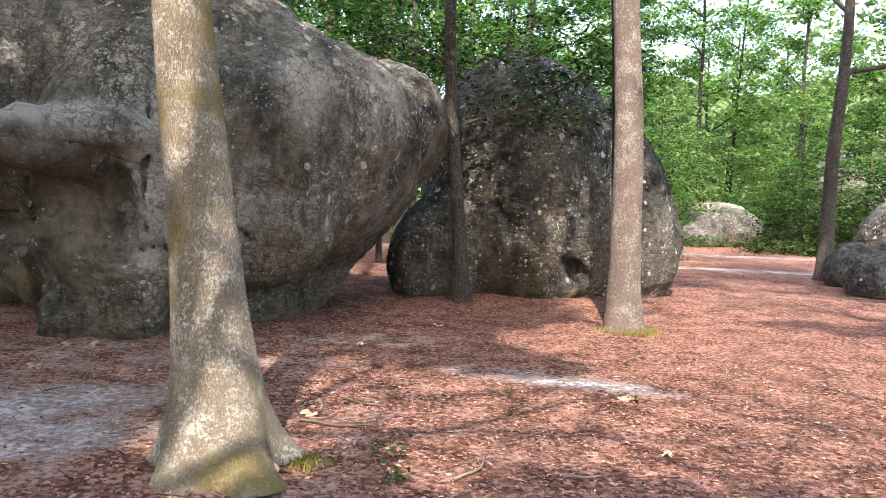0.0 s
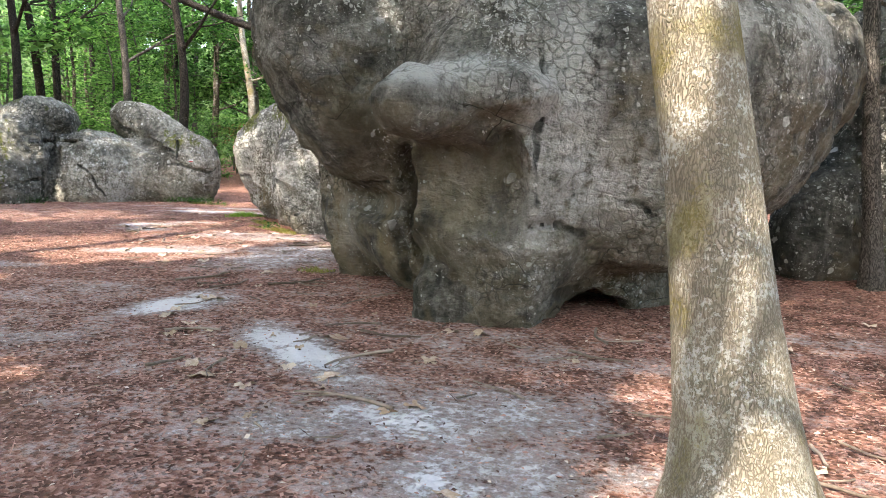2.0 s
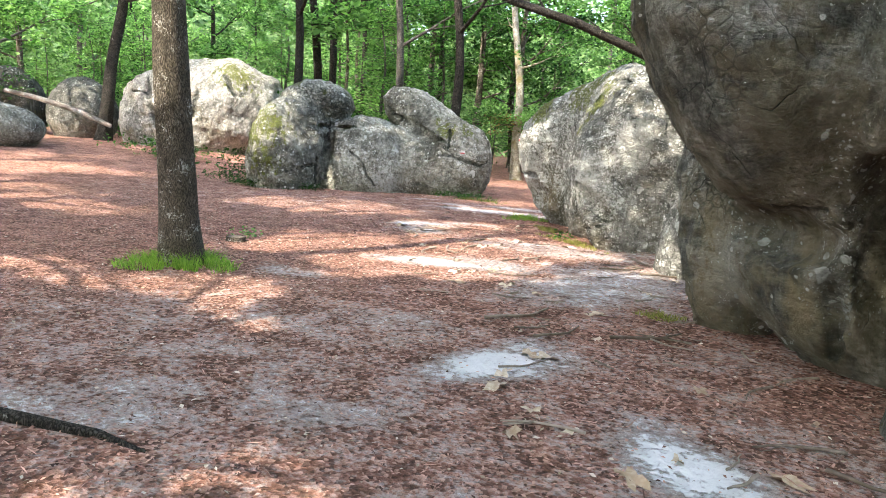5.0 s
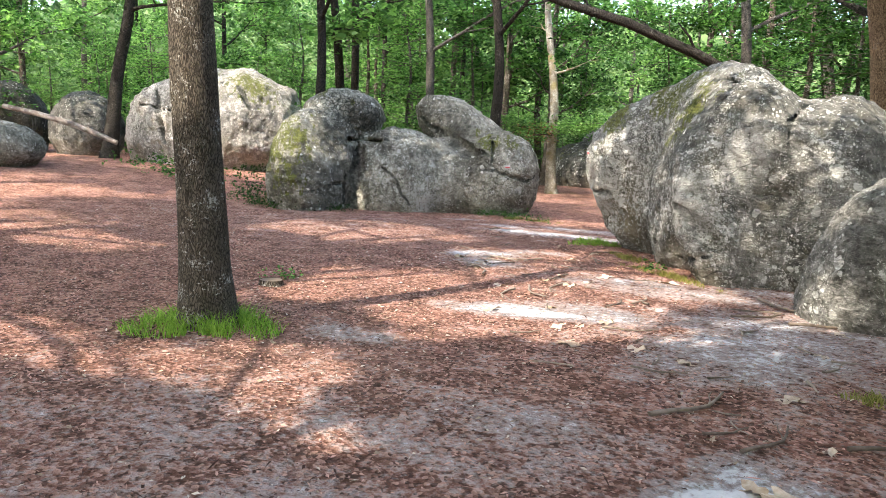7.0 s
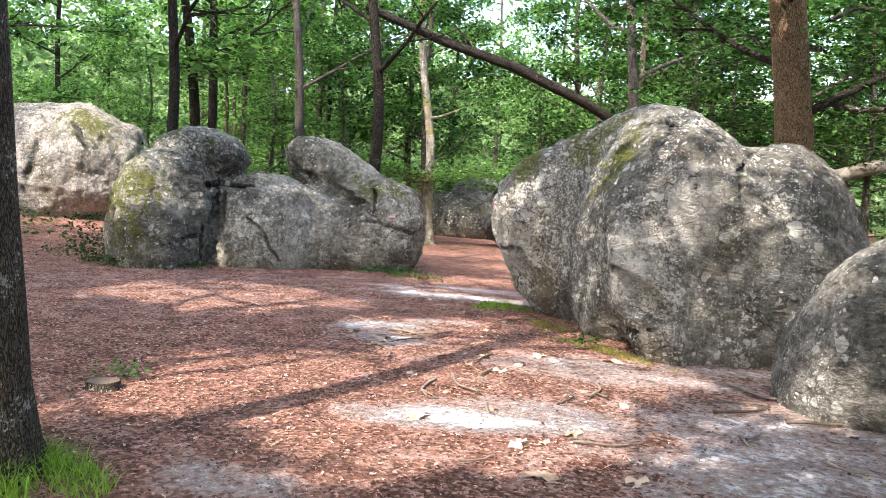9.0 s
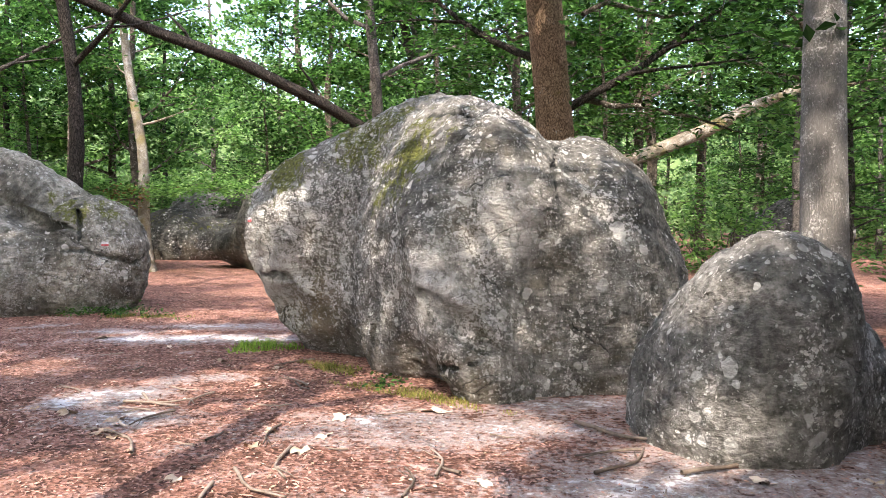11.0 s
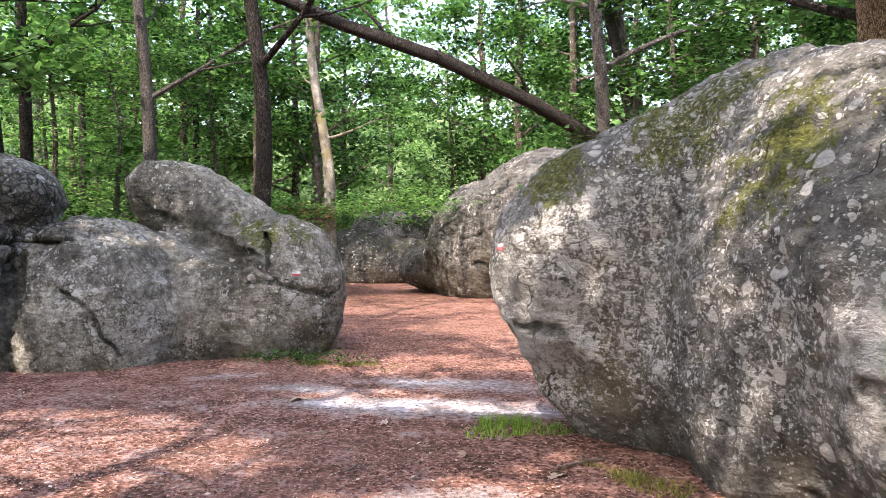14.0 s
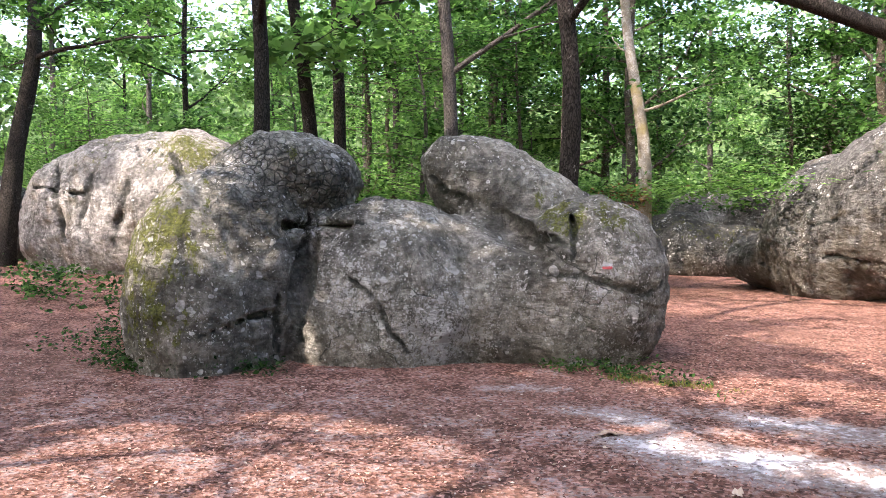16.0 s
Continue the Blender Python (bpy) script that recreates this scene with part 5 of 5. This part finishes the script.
for i, (a, b) in enumerate([((-7.2, 18.6, 4.6), (-4.6, 20.0, 5.0)), ((-7.2, 18.4, 5.2), (-5.0, 17.2, 5.6)), ((-7.3, 18.8, 4.2), (-9.3, 20.4, 5.0)), ((-7.3, 18.3, 5.8), (-9.6, 19.0, 6.4)), ((-1.9, 24.9, 4.6), (-4.4, 24.0, 5.2)),
                            ((-1.9, 24.9, 4.4), (0.8, 24.2, 4.8)), ((-1.9, 24.9, 5.6), (-3.6, 23.0, 6.6)), ((-5.56, 13.3, 4.6), (-2.6, 16.0, 4.9)), ((-1.9, 24.9, 6.4), (0.6, 23.6, 7.2))]):
    spray("dark leafy bough above the humped boulder", a, b, (0.8, 0.8, 0.4), 60, 16, 0.14, LEAF_DEEP if i % 2 else LEAF_MID, 80 + i, thick=0.05)
spray("bright level bough over the passage", (-18.1, 26.2, 2.2), (-15.9, 25.9, 2.4), (0.6, 0.7, 0.18), 100, 20, 0.12, LEAF_BRIGHT, 47)
spray("bright level bough over the passage", (-18.1, 26.2, 2.0), (-19.6, 25.4, 2.4), (0.6, 0.6, 0.18), 70, 20, 0.12, LEAF_BRIGHT, 48)
spray("withered brown bough at the pale broken tree", (-18.0, 25.6, 1.9), (-18.7, 25.0, 2.0), (0.25, 0.2, 0.22), 16, 14, 0.10, LEAF_BROWN, 49)


# ---- low plants and grass ----
def low_plant(label, x, y, rx, ry, h, n, size, leaf, seed):
    r = np.random.default_rng(seed)
    c = np.column_stack([r.normal(0, rx, n), r.normal(0, ry, n), r.uniform(0.02, h, n)])
    c[:, 2] += ground_z(c[:, 0] + x, c[:, 1] + y)
    ob = new("low_plant", mesh_from("low_plant", *leaves(c, 5, 0.05, 0.03, size, r, 0.5), leaf, False))
    ob.location = (x, y, 0)
    return tagged(ob, label, "plant", "plants at the boulder feet", "stuff")


low_plant("dark ivy at the foot of the domed boulder", -18.3, 14.55, 0.5, 0.16, 0.16, 90, 0.06, LEAF_DEEP, 1)
low_plant("dark ivy at the foot of the domed boulder", -17.25, 15.25, 0.3, 0.15, 0.12, 50, 0.06, LEAF_DEEP, 2)
low_plant("small green plants under the slab-topped boulder", -14.5, 17.35, 0.45, 0.12, 0.10, 70, 0.05, LEAF_MID, 3)
low_plant("small green plants by the passage", -13.9, 17.5, 0.3, 0.12, 0.12, 50, 0.05, LEAF_MID, 4)
low_plant("ragged green shrub beside the domed boulder", -20.3, 15.6, 0.35, 0.3, 0.7, 110, 0.07, LEAF_DEEP, 5)
low_plant("ragged green shrub beside the domed boulder", -19.6, 14.9, 0.5, 0.3, 0.2, 90, 0.06, LEAF_DEEP, 6)
low_plant("small green plant at the humped boulder", -9.2, 13.35, 0.12, 0.08, 0.1, 16, 0.05, LEAF_MID, 7)
low_plant("green seedlings beside the cut stump", -11.75, 9.25, 0.1, 0.08, 0.1, 14, 0.05, LEAF_BRIGHT, 8)
low_plant("fallen green sprig on the litter", -0.28, 4.35, 0.06, 0.05, 0.03, 7, 0.04, LEAF_MID, 9)
low_plant("fallen green sprig on the litter", -0.2, 4.05, 0.05, 0.05, 0.03, 8, 0.04, LEAF_MID, 10)
for i, (x, y, rx, ry) in enumerate([(12.5, 26.5, 1.6, 0.4), (15.5, 25.5, 1.2, 0.5), (9.5, 30.0, 0.9, 0.4), (-24.0, 15.9, 1.0, 0.4)]):
    low_plant("green undergrowth at the edge of the clearing", x, y, rx, ry, 0.5, 160, 0.10, LEAF_MID, 20 + i)


def bush(label, x, y, r, h, n, size, leaf, seed):
    """A dense bush: several stems and leaf sprays massed over a rounded outline."""
    g = np.random.default_rng(seed)
    root = new("bush")
    root.location = (x, y, gz(x, y) - 0.03)
    tagged(root, label, "bush", "bushes of the wood")
    stems, c = [], []
    for i in range(9):
        a = g.uniform(0, 6.28)
        s = branch_spine((0.1 * math.cos(a), 0.1 * math.sin(a), 0), (math.cos(a) * 0.7, math.sin(a) * 0.7, 1.0), h * g.uniform(0.7, 1.0), g, 0.0, 0.4, 6)
        stems.append(tube(s, np.linspace(0.025, 0.005, 6), 5))
    part("stems", mesh_from("stems", *joined(stems), BARK_DARK), root)
    a, e, q = g.uniform(0, 6.28, n), np.arcsin(g.uniform(-0.1, 1.0, n)), g.uniform(0.55, 1.0, n) ** 0.6
    lump = 1 + 0.3 * np.sin(a * 3 + seed) * np.cos(e * 4 + seed)
    c = np.column_stack([r * q * lump * np.cos(e) * np.cos(a), r * q * lump * np.cos(e) * np.sin(a), 0.1 + h * q * lump * np.maximum(np.sin(e), 0)])
    part("crown", mesh_from("crown", *leaves(c, 9, 0.16, 0.06, size, g, 0.35), leaf, False), root)
    return root


for i, (x, y, r, h, lf) in enumerate([(12.6, 27.6, 1.6, 2.3, LEAF_DEEP), (15.3, 27.0, 1.8, 2.8, LEAF_DEEP), (10.0, 34.5, 2.0, 3.0, LEAF_BRIGHT), (15.5, 33.0, 2.2, 3.6, LEAF_MID), (7.5, 33.0, 2.0, 3.2, LEAF_BRIGHT), (20.0, 31.0, 2.4, 3.4, LEAF_MID),
                                      (18.0, 25.0, 1.8, 3.0, LEAF_DEEP), (5.0, 30.5, 2.0, 2.8, LEAF_BRIGHT), (1.6, 20.2, 1.7, 3.2, LEAF_DEEP), (4.8, 21.5, 1.8, 3.4, LEAF_MID), (-2.9, 28.5, 1.8, 2.6, LEAF_BRIGHT),
                                      (3.0, 27.5, 1.8, 2.4, LEAF_BRIGHT), (-23.0, 27.6, 2.0, 2.6, LEAF_BRIGHT), (-23.6, 21.6, 1.8, 2.8, LEAF_MID), (-22.5, 36.0, 2.2, 3.2, LEAF_BRIGHT), (-16.5, 36.0, 2.2, 3.0, LEAF_MID), (-30.5, 23.0, 2.2, 3.0, LEAF_BRIGHT),
                                      (-34.0, 20.5, 2.0, 3.2, LEAF_MID), (-36.0, 13.0, 2.2, 3.0, LEAF_BRIGHT), (-19.8, 22.3, 1.6, 2.4, LEAF_MID), (9.0, 40.0, 3.0, 5.0, LEAF_BRIGHT),
                                      (14.5, 41.0, 3.0, 5.5, LEAF_BRIGHT), (20.0, 41.0, 3.0, 5.5, LEAF_MID), (3.0, 38.0, 3.0, 4.5, LEAF_BRIGHT)]):
    bush("dense leafy green bush at the wood's edge", x, y, r, h, int(190 * r), 0.15, lf, 300 + i)


def grass(label, x, y, rx, ry, turn, n, h, mat, seed, hole=0.0):
    r = np.random.default_rng(seed)
    a, d = r.uniform(0, 6.283, n), np.sqrt(r.uniform(hole ** 2, 1, n))
    d = d * (0.75 + 0.25 * np.sin(a * 3 + seed))
    u, w = d * np.cos(a) * rx, d * np.sin(a) * ry
    c, s = math.cos(radians(turn)), math.sin(radians(turn))
    p = np.column_stack([c * u - s * w, s * u + c * w, np.zeros(n)])
    p[:, 2] = ground_z(p[:, 0] + x, p[:, 1] + y) - 0.005
    keepers = vnoise(np.column_stack([p[:, 0] + x, p[:, 1] + y, np.zeros(n)]) * 5.0) > -0.5
    p, d, n = p[keepers], d[keepers], int(keepers.sum())
    hh = h * r.uniform(0.4, 1.2, n) * (1.15 - 0.6 * d)
    lean = r.normal(0, 0.55, (n, 2))
    g = r.uniform(0, 3.14, n)
    side = np.column_stack([np.cos(g), np.sin(g), np.zeros(n)]) * 0.004
    m = p + np.column_stack([lean * hh[:, None] * 0.35, hh * 0.6])
    t = p + np.column_stack([lean * hh[:, None], hh * 0.95])
    v = np.stack([p - side, p + side, m + side * 0.8, t, m - side * 0.8], 1).reshape(-1, 3)
    i = np.arange(n)[:, None] * 5
    f = np.concatenate([i + [0, 1, 2], i + [0, 2, 4], i + [4, 2, 3]])
    ob = new("grass", mesh_from("grass", v, f, mat, False))
    ob.location = (x, y, 0)
    return tagged(ob, label, "grass", kind="stuff")


grass("bright green grass round the dark tree's foot", -10.58, 7.45, 0.72, 0.68, 0, 2600, 0.17, GRASS, 1, 0.2)
grass("bright green grass at the humped boulder's tip", -11.0, 15.05, 0.5, 0.34, 10, 520, 0.12, GRASS, 2)
grass("thin yellowish grass along the humped boulder", -8.9, 13.05, 1.1, 0.2, -28, 900, 0.07, GRASS_DRY, 3)
grass("thin yellowish grass along the humped boulder", -9.9, 14.05, 0.6, 0.2, -35, 500, 0.08, GRASS_DRY, 4)
grass("thin yellowish grass round the pinkish tree's foot", 2.3, 9.1, 0.5, 0.45, 0, 700, 0.08, GRASS_DRY, 5)
grass("small tuft beside the overhanging boulder", -6.0, 9.3, 0.28, 0.16, 20, 260, 0.08, GRASS_DRY, 6)
grass("small tuft at the pale tree's foot", -0.72, 4.2, 0.16, 0.2, 0, 200, 0.06, GRASS_DRY, 7)
grass("strip of grass at the domed boulder's end", -13.7, 17.45, 0.8, 0.2, 10, 700, 0.07, GRASS_DRY, 8)

# ---- stump and root ----
stump = new("tree_stump")
stump.location = (-11.6, 8.95, gz(-11.6, 8.95) - 0.02)
tagged(stump, "small cut tree stump in the litter", "stump")
sv_, sq_ = tube([(0, 0, -0.04), (0, 0, 0.0), (0, 0, 0.05), (0, 0, 0.085)], [0.17, 0.145, 0.13, 0.125], 18, 0.10)
part("bark", mesh_from("bark", sv_, sq_, BARK_DARK), stump)
bm = bmesh.new()
bmesh.ops.create_circle(bm, cap_ends=True, segments=18, radius=0.119)
me = bpy.data.meshes.new("cut_face")
bm.to_mesh(me)
bm.free()
me.materials.append(WOOD_CUT)
part("cut_face", me, stump, "weathered sawn face", Matrix.Translation((0, 0, 0.081)))
rs = np.array([(-8.3, 4.05, 0.0), (-7.8, 4.2, 0.02), (-7.3, 4.38, 0.025), (-6.9, 4.55, 0.015), (-6.6, 4.62, -0.01)])
tagged(new("tree_root", mesh_from("tree_root", *tube(rs, [0.03, 0.04, 0.035, 0.025, 0.012], 10, 0.15), BARK_BLACK)), "dark bare root crossing the sandy floor", "root")


# ---- trail marks ----
def trail_mark(x, y, z, along, w, h, boulder):
    """White over red paint bars, laid on the rock a few millimetres proud."""
    turn = math.degrees(math.atan2(along[1], along[0]))
    for name, dz, mat in (("white_bar", 0.5 * h, PAINT_WHITE), ("red_bar", -0.5 * h, PAINT_RED)):
        bm = bmesh.new()
        bmesh.ops.create_grid(bm, x_segments=8, y_segments=3, size=0.5)
        for v in bm.verts:
            px = v.co.x * w * (1 + 0.06 * math.sin(9 * v.co.y + dz))
            p = Vector((x, y, z)) + Vector((along[0], along[1], along[2])) * px + Vector((0, 0, dz + v.co.y * h * (1 + 0.1 * math.sin(7 * v.co.x))))
            v.co = p
        me = bpy.data.meshes.new(name)
        bm.to_mesh(me)
        bm.free()
        # lay every corner on the surface of the rock
        inv = Matrix.Translation(-boulder.location)
        out = Vector((along[1], -along[0], 0)).normalized()
        for v in me.vertices:
            hit, place, nrm, _ = boulder.ray_cast(inv @ (v.co + out * 0.5), -out)
            if hit:
                v.co = boulder.location + place + nrm * 0.005
        me.transform(inv)
        me.materials.append(mat)
        part(name, me, boulder, "painted trail mark")


bpy.context.view_layer.update()
trail_mark(-10.94, 14.77, 1.49, (0.83, -0.53, 0.1), 0.09, 0.025, hump)
trail_mark(-14.46, 17.72, 1.08, (0.86, 0.51, 0.0), 0.10, 0.028, sphinx)


# ---- litter ----
def flakes(n, seed, size, mat, name, label, ratio, near=True):
    """Chips of leaf and bark lying flat, past counting."""
    r = np.random.default_rng(seed)
    x, y = r.uniform(-20, 6.5, n), r.uniform(1.8, 21, n)
    # thickest along the walk
    t = np.clip((-(x) * 10.5 + (y) * 10.6) / (10.5 ** 2 + 10.6 ** 2), -0.1, 1.2)
    d = np.hypot(x + 10.5 * t, y - 10.6 * t)
    ok = r.uniform(0, 1, n) < np.clip(1.25 - d / 9.0, 0.12, 1)
    ok &= r.uniform(0, 1, n) > 0.9 * np.clip(sand_shade_at(x, y) * 1.25, 0, 1)
    x, y = x[ok], y[ok]
    n = len(x)
    s = size * r.uniform(0.45, 1.5, n)
    a = r.uniform(0, 6.283, n)
    d = np.column_stack([np.cos(a), np.sin(a), r.normal(0, 0.16, n)])
    e = np.column_stack([-np.sin(a), np.cos(a), r.normal(0, 0.22, n)]) * ratio * r.uniform(0.5, 1.3, (n, 1))
    c = np.column_stack([x, y, ground_z(x, y) + 0.006 + 0.1 * s])
    v = np.stack([c - d * s[:, None] / 2, c + e * s[:, None] / 2 + [0, 0, 0.004], c + d * s[:, None] / 2, c - e * s[:, None] / 2], 1).reshape(-1, 3)
    i = np.arange(n)[:, None] * 4
    ob = new(name, mesh_from(name, v, i + [0, 3, 2, 1], mat, False))
    return tagged(ob, label, "leaf litter", kind="stuff")


flakes(340000, 1, 0.027, CHIP, "leaf_litter", "reddish brown leaf and bark chips over the floor", 0.45)
flakes(26000, 2, 0.03, CHIP_PALE, "pale_litter", "pale dry leaf fragments over the floor", 0.5)
flakes(26000, 3, 0.085, CHIP, "needle_litter", "thin reddish stalks and needles over the floor", 0.06)

r = np.random.default_rng(61)
twigs = []
for i in range(5):
    ln = (0.16, 0.28, 0.4, 0.22, 0.55)[i]
    s = branch_spine((-ln / 2, 0, 0), (1, 0, 0), ln, r, 0.0, 0.5, 6)
    s[:, 2] = 0.006 + 0.01 * np.abs(np.sin(s[:, 0] * 9))
    pieces = [tube(s, np.linspace(0.008, 0.004, 6) * (0.8 + 0.15 * i), 6)]
    if i in (2, 4):
        f = branch_spine(s[3], (0.7, 0.7, 0), ln * 0.4, r, 0.0, 0.3, 4)
        f[:, 2] = s[3][2]
        pieces.append(tube(f, np.linspace(0.005, 0.002, 4), 5))
    twigs.append(mesh_from("twig", *joined(pieces), TWIG))
deads = []
for i in range(4):
    n = 16
    a = np.linspace(0, 2 * np.pi, n, endpoint=False)
    rad = (0.045 + 0.012 * i) * (0.72 + 0.28 * np.cos(a * (5 + i % 2) + i)) * (0.62 + 0.38 * np.abs(np.cos(a)))
    rim = np.column_stack([np.cos(a) * rad * 1.4, np.sin(a) * rad, 0.006 + 0.012 * np.cos(a * 2 + i) + 0.006 * r.normal(0, 1, n)])
    v = np.vstack([[0, 0, 0.004], rim])
    f = np.array([(0, 1 + k, 1 + (k + 1) % n) for k in range(n)])
    deads.append(mesh_from("fallen_leaf", v, f, DEAD_LEAF))
for k in range(230):
    t = r.uniform(-0.05, 1.1)
    off = r.uniform(0.6, 5.0)
    x, y = -10.5 * t + off * 0.62 * r.uniform(-0.8, 1.3), 10.6 * t + off * r.uniform(0.5, 1.2)
    kind = k % 5 < 3
    ob = new("twig" if kind else "fallen_leaf", (twigs if kind else deads)[r.integers(0, 5 if kind else 4)])
    ob.matrix_basis = Matrix.LocRotScale((x, y, gz(x, y) + 0.008), Euler((0, 0, r.uniform(0, 6.28))), Vector((1, 1, 1)) * r.uniform(0.7, 1.5))
    if kind:
        tagged(ob, "dry brown twig lying on the litter", "twig", "twigs on the floor")
    else:
        tagged(ob, "pale dry oak leaf lying on the litter", "leaf", "fallen leaves")
